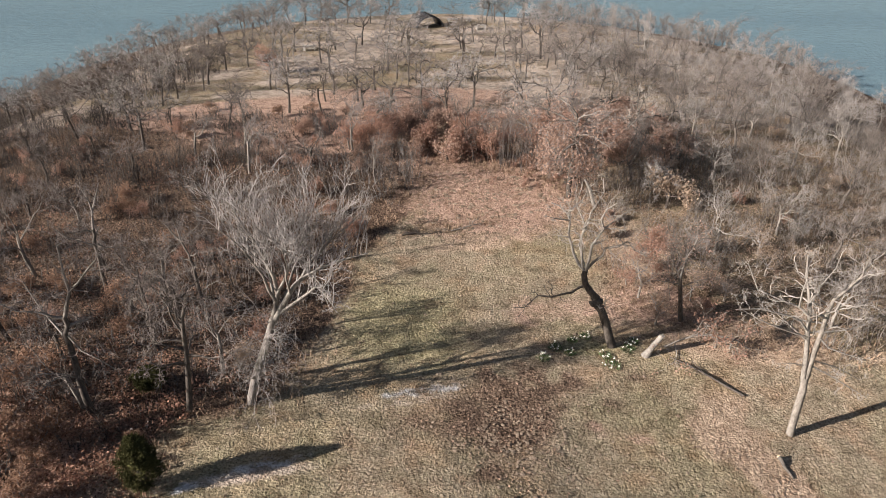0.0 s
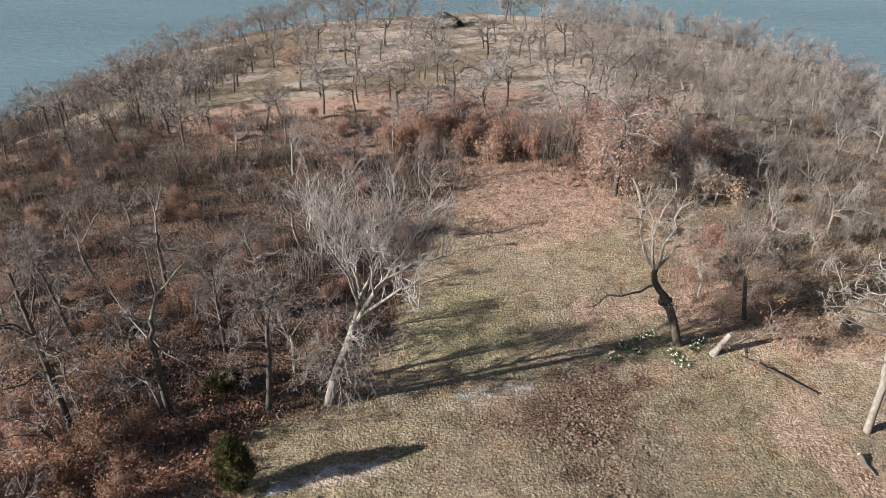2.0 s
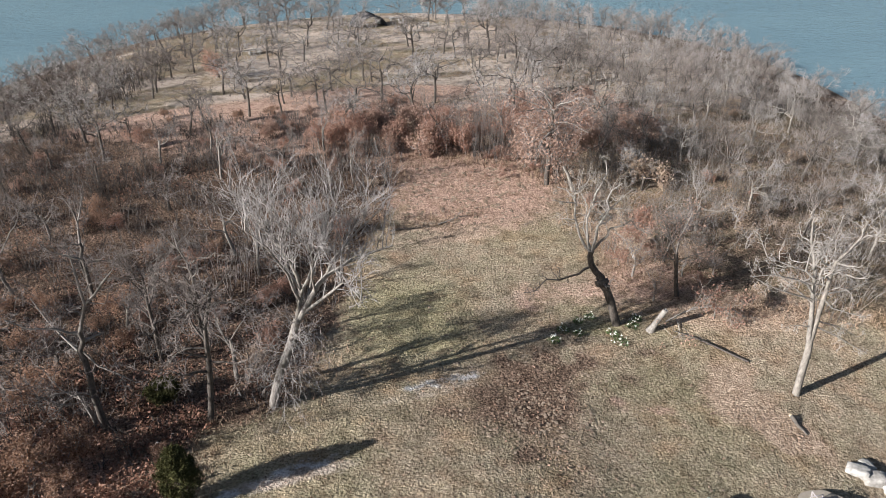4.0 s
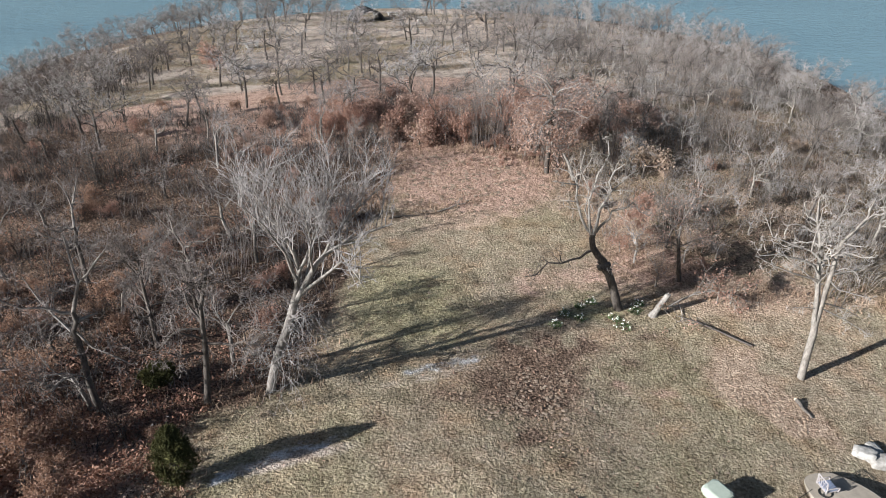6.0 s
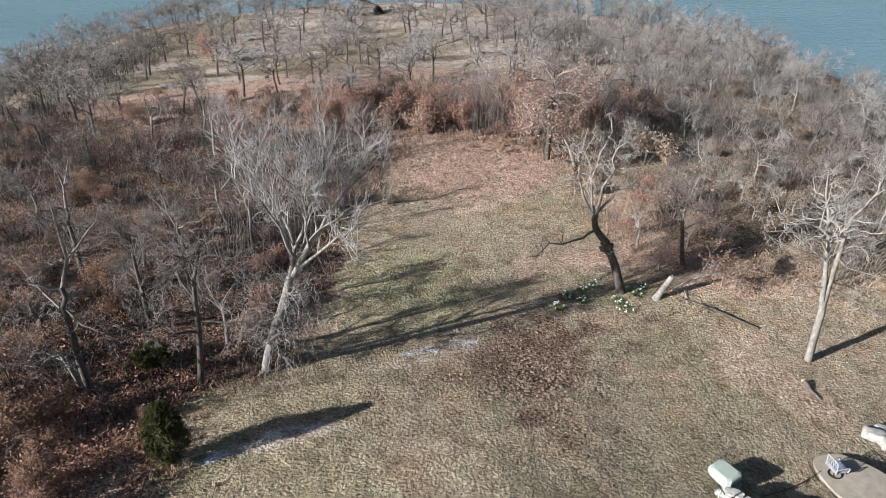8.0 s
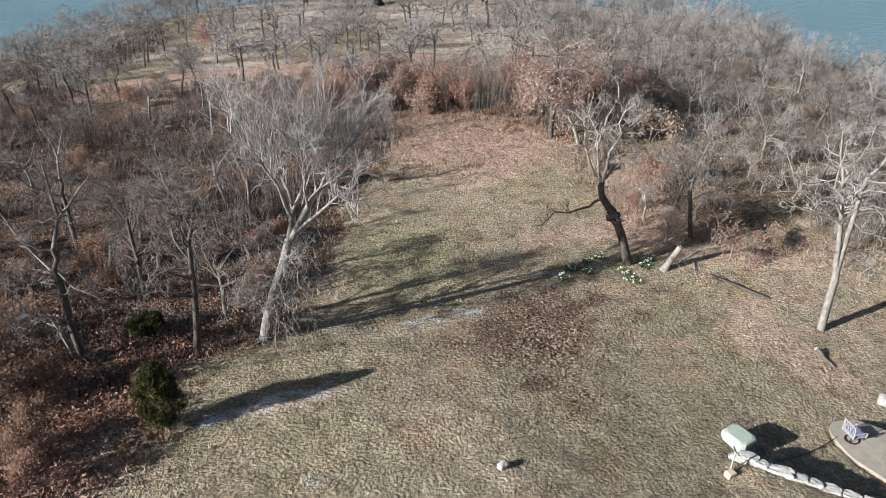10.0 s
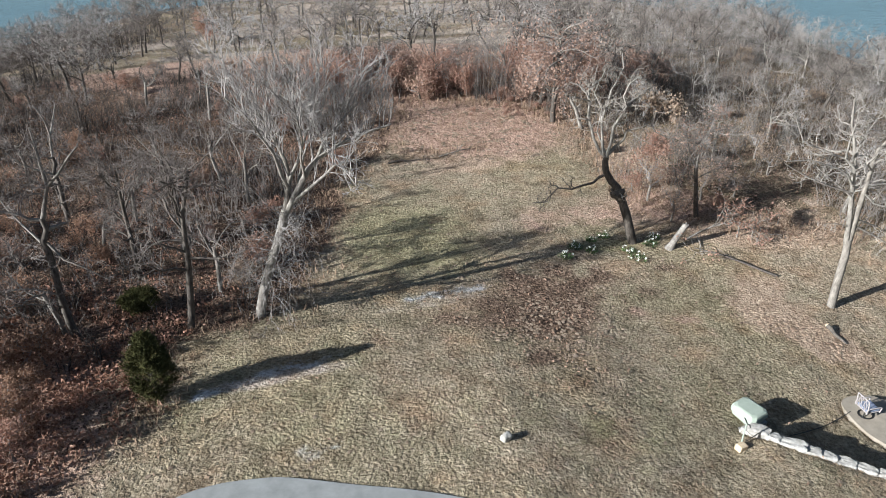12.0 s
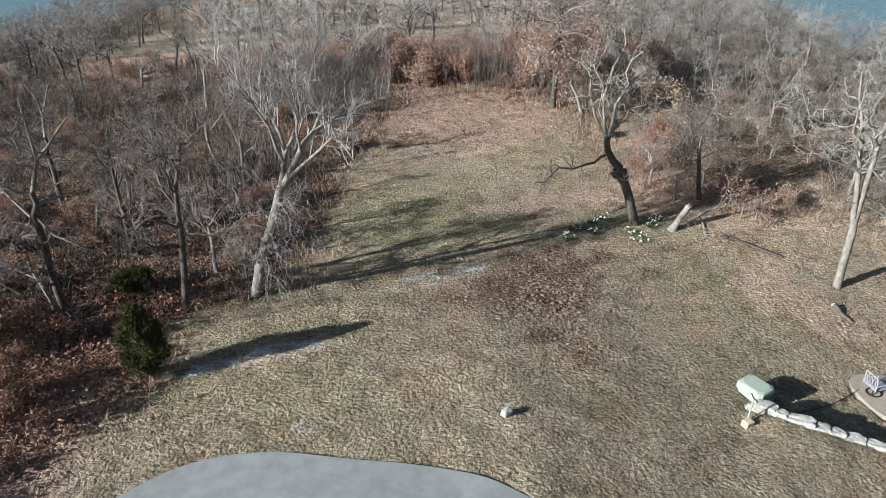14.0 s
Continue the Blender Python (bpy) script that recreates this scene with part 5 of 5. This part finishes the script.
def transformer_box(x, y, turn):
    top = new("utility_box")
    part("pad", bm_box(1.06, 0.90, 0.24, (0, 0, 0.0), 0.02), CONCRETE, top, "grey concrete pad")
    part("body", loft([rounded(0.88, 0.70, 0.10, 0.05), rounded(0.92, 0.74, 0.40, 0.05)]), GREENBOX, top)
    part("lid", loft([rounded(1.04, 0.84, 0.36, 0.07), rounded(1.07, 0.87, 0.40, 0.09), rounded(1.05, 0.85, 0.55, 0.11), rounded(0.99, 0.79, 0.62, 0.13), rounded(0.84, 0.64, 0.655, 0.14)]), GREENBOX, top, "domed pale green lid")
    part("hasp", bm_box(0.06, 0.03, 0.10, (0.1, -0.43, 0.44), 0.008), STONE, top, "small metal hasp")
    tagged(top, "pale green metal utility box beside the stone wall", "utility box")
    top.matrix_basis = pose(x, y, ground_z(x, y) - 0.02, 0, 0, turn)


transformer_box(9.0, 17.7, -64)


def boulder(rng, sx, sy, sz, detail=2):
    bm = bmesh.new()
    bmesh.ops.create_icosphere(bm, subdivisions=detail, radius=1.0)
    off = Vector((rng.uniform(0, 99), rng.uniform(0, 99), 0))
    for v in bm.verts:
        n = v.co.normalized()
        k = max(abs(n.x), abs(n.y), abs(n.z)) ** -0.85
        k *= 1 + 0.20 * noise.noise(n * 1.6 + off) + 0.14 * noise.noise(n * 4.0 + off) + 0.07 * noise.noise(n * 9.0 + off)
        v.co = Vector((n.x * k * sx / 2, n.y * k * sy / 2, n.z * k * sz / 2))
    return bm


def stone_wall():
    rng = random.Random(21)
    top = new("stone_wall")
    line = [Vector(p) for p in ((8.3, 16.95), (8.6, 16.5), (9.15, 16.05), (9.75, 15.7), (10.3, 15.42), (10.9, 15.12), (11.5, 14.8), (12.3, 14.38), (14.6, 13.1))]
    lengths = [(b - a).length for a, b in zip(line, line[1:])]
    total = sum(lengths)
    for course in range(3):
        s = -0.1 + course * 0.2
        while s < total - 0.2:
            ln = rng.choice((0.38, 0.5, 0.62, 0.8)) if course == 2 else rng.uniform(0.4, 0.7)
            d = s + ln / 2
            i = 0
            while i < len(lengths) - 1 and d > lengths[i]:
                d -= lengths[i]
                i += 1
            w = (line[i + 1] - line[i]).normalized()
            p = line[i] + w * d
            out = Vector((-w.y, w.x))
            low = ground_z(*(p + out * 0.75))
            wide = rng.uniform(0.34, 0.48) if course == 2 else rng.uniform(0.34, 0.42)
            st = part("stone", boulder(rng, ln * 1.22, wide, 0.32, 3), STONE, top)
            st.matrix_basis = pose(p.x + out.x * 0.04, p.y + out.y * 0.04, low + 0.16 + course * 0.29 + rng.uniform(-0.03, 0.03), rng.uniform(-6, 6), rng.uniform(-5, 5),
                                   math.degrees(math.atan2(w.y, w.x)) + rng.uniform(-10, 10))
            s += ln
    tagged(top, "low dry-laid retaining wall of pale rough limestone blocks", "stone wall")


stone_wall()


def loose_boulders():
    rng = random.Random(5)
    for x, y, s in ((17.4, 20.2, 0.8), (18.0, 19.8, 0.9), (18.6, 19.3, 0.7), (19.2, 18.9, 0.9), (18.1, 20.5, 0.6)):
        ob = new("boulder", bm_mesh("boulder", boulder(rng, s * 1.2, s * 0.8, s * 0.6, 3), STONE, True))
        ob.matrix_basis = pose(x, y, ground_z(x, y) + s * 0.14, 0, 0, rng.uniform(0, 180))
        tagged(ob, "pale rough limestone boulder lying on the lawn", "boulder", "boulders by the patio")


loose_boulders()


def line_tube(name, pts, r, mat, sides=8, smooth=True):
    """A tube through points, rounded off between them."""
    pts = [Vector(p) for p in pts]
    fine = []
    for i in range(len(pts) - 1):
        p0, p1, p2, p3 = pts[max(i - 1, 0)], pts[i], pts[i + 1], pts[min(i + 2, len(pts) - 1)]
        for k in range(6):
            t = k / 6
            fine.append(0.5 * (2 * p1 + (p2 - p0) * t + (2 * p0 - 5 * p1 + 4 * p2 - p3) * t * t + (3 * p1 - p0 - 3 * p2 + p3) * t ** 3))
    fine.append(pts[-1])
    v, f = tubes([fine], [[r] * len(fine)], sides)
    return mesh_from(name, v, f, mat, smooth)


def patio_chair(x, y, turn):
    """Metal armchair with a lattice back and a cushion."""
    top = new("patio_chair")
    for s in (-1, 1):
        part("side_frame", line_tube("side_frame", [(s * 0.33, -0.28, 0.36), (s * 0.33, -0.30, 0.45), (s * 0.33, -0.30, 0.62), (s * 0.33, 0.0, 0.64), (s * 0.33, 0.30, 0.62), (s * 0.33, 0.30, 0.38)], 0.026, WHITEPAINT), None, top)
    part("swivel_ring", line_tube("swivel_ring", [(math.cos(a) * 0.27, math.sin(a) * 0.27, 0.03) for a in np.linspace(0, 2 * math.pi, 13)], 0.028, BLACK), None, top, "dark round swivel base")
    for a in range(3):
        w = a * 2.094
        part("base_strut", line_tube("base_strut", [(0, 0, 0.36), (math.cos(w) * 0.12, math.sin(w) * 0.12, 0.2), (math.cos(w) * 0.26, math.sin(w) * 0.26, 0.04)], 0.025, BLACK, 6), None, top, "dark curved strut")
    back = part("back_frame", line_tube("back_frame", [(-0.32, 0.27, 0.40), (-0.32, 0.36, 0.98), (-0.2, 0.38, 1.05), (0.2, 0.38, 1.05), (0.32, 0.36, 0.98), (0.32, 0.27, 0.40)], 0.025, WHITEPAINT), None, top)
    for i in range(4):
        for a, b in ((-0.3, -0.15), (-0.15, -0.3)):
            o = i * 0.15
            part("lattice_bar", line_tube("lattice_bar", [(a + o, 0.28, 0.45), (b + o, 0.37, 1.0)], 0.012, WHITEPAINT, 5), None, back)
    part("seat", bm_box(0.62, 0.58, 0.04, (0, 0.0, 0.40), 0.012), WHITEPAINT, top)
    part("cushion", bm_box(0.60, 0.56, 0.10, (0, -0.01, 0.475), 0.04), BLUECLOTH, top, "blue-grey seat cushion")
    tagged(top, "white metal swivel patio chair with lattice back and blue-grey cushion", "chair")
    top.matrix_basis = pose(x, y, 0.39, 0, 0, turn) @ Matrix.Diagonal((0.9, 0.97, 0.92, 1))


patio_chair(14.1, 18.05, 96)


def hydrant(x, y):
    top = new("yard_hydrant")
    part("base_block", bm_box(0.34, 0.26, 0.26, (0, 0, 0.1), 0.04, (4, 6, 20)), CUTWOOD, top, "cream stone block at its foot")
    part("pipe", line_tube("pipe", [(0.05, 0.12, 0), (0.06, 0.14, 0.5), (0.08, 0.16, 1.05)], 0.028, GREENBOX), None, top)
    part("spout", line_tube("spout", [(0.08, 0.16, 1.0), (0.14, 0.10, 1.02), (0.18, 0.06, 0.92)], 0.022, BLACK), None, top, "dark metal spout")
    part("lever", bm_box(0.04, 0.22, 0.02, (0.08, 0.24, 1.08), 0.006, (18, 0, 0)), BLACK, top, "dark lever handle")
    tagged(top, "slim green yard hydrant with a cream block at its foot", "hydrant")
    top.matrix_basis = pose(x, y, ground_z(x, y), 0, 0, 0)


hydrant(7.72, 15.85)


# Thin black line from the hydrant over wall and lawn to the patio.
def garden_hose():
    pts = [(7.85, 16.05, ground_z(7.85, 16.05) + 0.03), (8.3, 16.22, ground_z(8.3, 16.22) + 0.12), (8.75, 16.38, ground_z(8.3, 16.22) + 0.16), (9.15, 16.52, ground_z(9.3, 16.58) + 0.2)]
    for i in range(10):
        k = i / 9
        x, y = 9.45 + 4.2 * k, 16.63 + 1.6 * k + 0.05 * math.sin(k * 8)
        pts.append((x, y, max(ground_z(x, y) + 0.025, 0.405 if x > 13.3 else -9)))
    tagged(new("garden_hose", line_tube("garden_hose", pts, 0.015, BLACK)), "thin black garden hose lying across the lawn", "hose")


garden_hose()


def sawn_log(x0, y0, x1, y1, r):
    """A dark limb on the grass, its thick end sawn off and propped a little off the ground."""
    top = new("sawn_log")
    a, b = Vector((x0, y0, ground_z(x0, y0) + 0.14)), Vector((x1, y1, ground_z(x1, y1) + 0.04))
    pts = [a.lerp(b, k / 6) + Vector((0.03 * math.sin(k * 1.7), 0.03 * math.cos(k * 2.1), -0.05 * math.sin(k / 6 * math.pi))) for k in range(7)]
    v, f = tubes([np.array([p[:] for p in pts])], [np.linspace(r, 0.035, 7)], 10)
    part("limb", mesh_from("log_limb", v, f, BARK_DARK, True), None, top)
    w = (a - b).normalized()
    cap = bmesh.new()
    bmesh.ops.create_cone(cap, cap_ends=True, segments=12, radius1=r * 1.02, radius2=r * 0.96, depth=0.05, matrix=Matrix.Translation(pts[0] + w * 0.02) @ w.to_track_quat("Z", "Y").to_matrix().to_4x4())
    part("cut_face", cap, CUTWOOD, top, "fresh pale cut face")
    tagged(top, "short sawn-off dark limb with a pale cut end", "log")


sawn_log(15.85, 23.4, 16.12, 22.3, 0.11)
rng_small = random.Random(2)
rock = new("rock", bm_mesh("rock", boulder(rng_small, 0.34, 0.24, 0.32, 3), STONE, True))
rock.matrix_basis = pose(-0.37, 16.15, ground_z(-0.37, 16.15) + 0.1, 10, 0, 30)
tagged(rock, "pale cream rock half sunk in the dry grass", "rock")


def broken_snag():
    top = new("broken_snag")
    pts = [(-0.15, 0, -0.1), (0.0, 0, 0.3), (0.22, 0, 0.9), (0.5, 0, 1.5), (0.7, 0.02, 1.95)]
    v, f = tubes([pts], [[0.34, 0.23, 0.20, 0.195, 0.185]], 10)
    part("trunk", mesh_from("snag_trunk", v, f, BARK_GREY, True), None, top)
    for i in range(5):
        a = i * 1.256
        q = [(0.68 + 0.12 * math.cos(a), 0.02 + 0.12 * math.sin(a), 1.85), (0.74 + 0.12 * math.cos(a), 0.12 * math.sin(a), 1.96 + 0.1 * (i % 2))]
        v, f = tubes([q], [[0.10, 0.02]], 5, True)
        part("splinter", mesh_from("splinter", v, f, BARK_GREY), None, top)
    tagged(top, "leaning broken-off pale tree trunk with a splintered top", "snag")
    top.matrix_basis = pose(11.45, 30.7, ground_z(11.45, 30.7)) @ Matrix.Diagonal((0.85, 0.85, 0.70, 1))
    # the top that came down beside it
    g = Grown(62, (0, 9, 7, 4), crook=1.2, lift=0.2, spread=0.9, twig=0.008, ratio=(1, 0.42, 0.5, 0.5))
    g.follow([(0.5, 0.5, 0.12), (1.2, 0.6, 0.45), (2.2, 0.7, 0.8), (3.2, 0.6, 0.95), (4.4, 0.4, 0.7), (5.2, 0.3, 0.15)], 0.06, 1, 12, end=0.4, from_=0.1)
    top = tree_thing("fallen_tree_top", g.meshes("fallen_top", BARK_GREY, TWIG_PALE, BARK_GREY), "broken tree top with clinging tan leaves resting on the grass", category="fallen branch")
    tips = np.array([p[-1] for p, _ in g.lines[3]])
    rng = np.random.default_rng(3)
    lv = part("leaves", leaf_mesh("leaves", tips, rng, 9, 0.15, 0.08, LEAF_RUSSET), None, top)
    tagged(lv, kind="stuff")
    for x, y in ((3.4, 0.55), (4.2, 0.45)):
        v, f = tubes([[(x, y, -0.1), (x + 0.03, y, 0.5), (x - 0.05, y, 1.1)]], [[0.05, 0.045, 0.03]], 6)
        part("prop_branch", mesh_from("prop_branch", v, f, BARK_PALE, True), None, top)
    top.matrix_basis = pose(12.0, 30.8, ground_z(12.0, 30.8) - 0.02)


broken_snag()


def leaning_pole():
    """A pale barkless trunk leaning towards the clearing oak."""
    x, y = 12.0, 49.6
    z = ground_z(x, y)
    pts = [(x, y, z - 0.1), (x - 0.25, y + 0.1, z + 0.7), (x - 0.55, y + 0.15, z + 1.5), (x - 0.95, y + 0.3, z + 2.2)]
    top = new("leaning_snag")
    part("trunk", mesh_from("leaning_trunk", *tubes([pts], [[0.17, 0.14, 0.12, 0.08]], 9), BARK_PALE, True), None, top)
    part("stub", mesh_from("leaning_stub", *tubes([[pts[2], (pts[2][0] + 0.3, pts[2][1], pts[2][2] + 0.35)]], [[0.05, 0.02]], 6), BARK_PALE, True), None, top)
    tagged(top, "pale barkless trunk leaning at the head of the clearing", "snag")


leaning_pole()


def fallen_log(x0, y0, x1, y1, r, mat, label, seed):
    g = Grown(seed, (0, 5, 4, 3), crook=0.5, lift=0.0, spread=0.7, ratio=(1, 0.3, 0.5, 0.5))
    k = 8
    pts = []
    for i in range(k):
        t = i / (k - 1)
        x, y = x0 + (x1 - x0) * t, y0 + (y1 - y0) * t + 0.08 * math.sin(t * 5 + seed)
        pts.append((x, y, ground_z(x, y) + r * 0.8 + 0.02 + 0.1 * math.sin(t * 3.1)))
    g.follow(pts, r, 1, 6, end=0.35, from_=0.4)
    tree_thing("fallen_log", g.meshes("log", mat, mat, mat), label, category="log")


fallen_log(15.7, 27.6, 12.6, 30.4, 0.07, BARK_DARK, "dark fallen limb lying on the lawn beside the snag", 3)
fallen_log(-3.0, 44.9, -0.6, 45.2, 0.07, BARK_DARK, "dark weathered log lying in russet grass", 7)
fallen_log(0.6, 45.5, 3.0, 46.6, 0.06, BARK_GREY, "grey weathered log lying in russet grass", 9)


def daffodils():
    rng = np.random.default_rng(12)
    for x, y, s in ((5.5, 30.1, 0.75), (6.3, 31.1, 0.85), (7.05, 30.65, 0.6), (8.2, 32.3, 0.7), (9.0, 30.5, 0.75), (9.2, 29.7, 0.95), (10.4, 31.1, 0.8), (10.9, 31.8, 0.65), (7.4, 31.9, 0.55)):
        top = new("daffodil_clump")
        k = 90
        a = rng.uniform(0, 2 * np.pi, k)
        rr = np.sqrt(rng.random(k)) * 0.42 * s
        base = np.stack([np.cos(a) * rr, np.sin(a) * rr, np.full(k, -0.05)], 1)
        out = np.stack([np.cos(a), np.sin(a), np.zeros(k)], 1) * rng.uniform(0.02, 0.14, (k, 1))
        mid = base + out * 0.5 + np.array([0, 0, 0.12]) * rng.uniform(0.7, 1.2, (k, 1))
        tip = mid + out + np.array([0, 0, 0.07])
        tagged(part("foliage", mesh_from("foliage", *tubes(np.stack([base, mid, tip], 1), np.tile([0.016, 0.014, 0.003], (k, 1)), 3, True), BLADE), None, top), kind="stuff")
        C = mid[: int(10 * s)] + np.array([0, 0, 0.14])
        tagged(part("bloom", leaf_mesh("flowers", C, rng, 5, 0.03, 0.048, PETAL), None, top, "small white flower heads"), kind="stuff")
        tagged(top, "clump of white daffodils with green blades under the oak", "flowers", "daffodils under the oak")
        top.matrix_basis = pose(x, y, ground_z(x, y))


daffodils()


def juniper(x, y, tall, wide, seed, label):
    rng = np.random.default_rng(seed)
    top = new("juniper")
    v, f = tubes([[(0, 0, -0.1), (0, 0, tall * 0.5), (0.03, 0, tall * 0.95)]], [[0.09, 0.05, 0.01]], 7, True)
    part("trunk", mesh_from("juniper_trunk", v, f, BARK_DARK, True), None, top)
    # sprays of needles on short upswept boughs
    k = 230
    h = rng.random(k) ** 0.8
    prof = np.sin(np.clip(h * 0.80 + 0.20, 0, 1) * np.pi) ** 0.8 * wide * 0.52 * (1 - 0.15 * h)
    a = rng.uniform(0, 2 * np.pi, k)
    prof = prof * (0.9 + 0.08 * np.sin(a * 3 + h * 9) + rng.normal(0, 0.14, k))
    root = np.stack([np.zeros(k), np.zeros(k), h * tall * 0.9], 1)
    ends = np.stack([np.cos(a) * prof, np.sin(a) * prof, h * tall * 0.93 + 0.15 + prof * 0.25], 1)
    bough = joined([tubes(np.stack([root, ends], 1), np.tile([0.016, 0.006], (k, 1)), 3, True)])
    tagged(part("boughs", mesh_from("boughs", *bough, BARK_DARK), None, top), kind="stuff")
    pts = []
    for t in (0.55, 0.75, 0.9, 1.0):
        pts.append(root + (ends - root) * t)
    C = np.repeat(np.concatenate(pts), 14, axis=0)
    C = C + rng.normal(0, 0.07, C.shape)
    d = rng.normal(0, 1, C.shape) + np.array([0, 0, 0.9]) + np.stack([C[:, 0], C[:, 1], np.zeros(len(C))], 1) * 0.9
    d /= np.linalg.norm(d, axis=1, keepdims=True)
    spr = tubes(np.stack([C, C + d * rng.uniform(0.10, 0.22, (len(C), 1))], 1), np.tile([0.015, 0.004], (len(C), 1)), 3, True)
    tagged(part("needles", mesh_from("needles", *spr, EVERGREEN), None, top), kind="stuff")
    tagged(top, label, "juniper")
    top.matrix_basis = pose(x, y, ground_z(x, y), 0, 0, seed * 40)


juniper(-12.15, 19.7, 2.8, 1.55, 4, "dense dark green juniper bush on the lawn's edge")
juniper(-14.8, 27.0, 0.8, 1.6, 9, "dark green juniper in the shade of bare trees")


# ---- the far point ----
def arched_shelter(x, y, turn):
    top = new("arched_shelter")
    n = 18
    for name, r, w0, w1, mat in (("roof", 2.7, -2.2, 2.2, DARKROOF),):
        outer = [(math.cos(a) * r, math.sin(a) * r) for a in np.linspace(0, math.pi, n)]
        inner = [(px * 0.95, pz * 0.95) for px, pz in outer]
        prof = outer + inner[::-1]
        part(name, loft([[(px, w0, pz) for px, pz in prof], [(px, w1, pz) for px, pz in prof]]), mat, top, "dark ribbed half-round roof", True)
    for i in range(6):
        yy = -2.1 + i * 0.84
        part("rib", line_tube("rib", [(math.cos(a) * 2.74, yy, math.sin(a) * 2.74) for a in np.linspace(0, math.pi, 12)], 0.05, BLACK, 5), None, top)
    tagged(top, "dark half-round metal shelter near the water", "shelter")
    top.matrix_basis = pose(x, y, ground_z(x, y) - 0.5, 0, 0, turn) @ Matrix.Diagonal((1.12, 1.0, 1.05, 1))


arched_shelter(-3.4, 141.0, 25)


def picnic_slab(x, y, sx, sy, turn):
    top = new("picnic_table")
    part("tabletop", bm_box(sx, sy, 0.08, (0, 0, 0.76), 0.01), STONE, top)
    for s in (-1, 1):
        part("bench", bm_box(sx, 0.28, 0.07, (0, s * (sy / 2 + 0.3), 0.45), 0.01), STONE, top)
        part("leg", bm_box(0.12, sy + 0.8, 0.74, (s * sx * 0.36, 0, 0.37), 0.01), STONE, top)
    tagged(top, "pale concrete picnic table on the open point", "picnic table", "picnic tables")
    top.matrix_basis = pose(x, y, ground_z(x, y), 0, 0, turn)


for x, y, turn in ((2.0, 145, 5), (4.6, 146, -10), (-22.0, 116.5, 20), (7.2, 137, 8)):
    picnic_slab(x, y, 2.2, 0.8, turn)


def soil_clods():
    """Turned-up clods on the bare patch of lawn."""
    rng = np.random.default_rng(44)
    verts, faces = [], []
    bm = boulder(random.Random(6), 1, 1, 0.7, 1)
    bm.verts.ensure_lookup_table()
    base = np.array([v.co[:] for v in bm.verts])
    tri = np.array([[v.index for v in f.verts] for f in bm.faces])
    bm.free()
    k = 0
    for _ in range(190):
        u, w = rng.normal(0, 1.5), rng.normal(0, 0.6)
        c, s = math.cos(radians(-38)), math.sin(radians(-38))
        x, y = 14.0 + u * c - w * s, 23.4 + u * s + w * c
        q = rng.uniform(0.06, 0.17)
        verts.append(base * np.array([q * rng.uniform(1, 1.8), q * rng.uniform(0.6, 1), q * 0.6]) @ np.array(Matrix.Rotation(rng.uniform(0, 6.28), 3, "Z")) + np.array([x, y, ground_z(x, y) + q * 0.08]))
        faces.append(tri + k)
        k += len(base)
    tagged(new("soil_clods", mesh_from("soil_clods", np.concatenate(verts), np.concatenate(faces), SOIL)), "loose reddish-brown clods of dug soil", "soil", kind="stuff")


def tussocks():
    """Low matted humps of dead grass and leaves on the lawn."""
    rng = np.random.default_rng(45)
    bm = boulder(random.Random(9), 1, 1, 0.8, 1)
    bm.verts.ensure_lookup_table()
    base = np.array([v.co[:] for v in bm.verts])
    tri = np.array([[v.index for v in f.verts] for f in bm.faces])
    bm.free()
    N = 60000
    x, y = rng.uniform(-14, 15, N), rng.uniform(14, 57, N)
    want = 0.95 * blob(x, y, 3.4, 23.4, 2.8, 2.8, 20) ** 1.5 + 0.10 * blob(x, y, 4, 27.5, 8, 3, 8) + 0.12 * blob(x, y, 4, 51, 8, 7) + 0.07 * blob(x, y, 6, 35, 6, 4) + 0.55 * blob(x, y, 0.2, 45.8, 3.6, 0.5, 9) + 0.02
    keep = (rng.random(N) < want * np.clip(0.5 + 0.7 * soft_noise(x, y, 1.7, 3.0), 0, 1)) & (lawn_depth(x, y) > 0.2) & ~on_slab(x, y)
    x, y = x[keep], y[keep]
    k = len(x)
    q, a = rng.uniform(0.06, 0.15, k) * np.where(y > 44, 2.0, 1.0), rng.uniform(0, 2 * np.pi, k)
    c, s = np.cos(a), np.sin(a)
    bx, by, bz = base[:, 0][None] * (q * rng.uniform(1, 1.6, k))[:, None], base[:, 1][None] * q[:, None], base[:, 2][None] * (q * rng.uniform(0.35, 0.6, k))[:, None]
    V = np.stack([bx * c[:, None] - by * s[:, None] + x[:, None], bx * s[:, None] + by * c[:, None] + y[:, None], bz + height(x, y)[:, None] + 0.01], -1).reshape(-1, 3)
    F = (tri[None] + np.arange(k)[:, None, None] * len(base)).reshape(-1, 3)
    tagged(new("grass_tussocks", mesh_from("grass_tussocks", V, F, TUSSOCK)), "low matted tan humps of dead grass and leaves", "grass", kind="stuff")


TUSSOCK = varied("matted_dead_grass", (0.17, 0.125, 0.088), (0.50, 0.39, 0.285), 9, islands=True, shade=0.4, bump_at=0.05)
tussocks()
SOIL = varied("red_brown_soil", (0.23, 0.155, 0.105), (0.50, 0.37, 0.265), 3, islands=True, shade=0.4)
soil_clods()
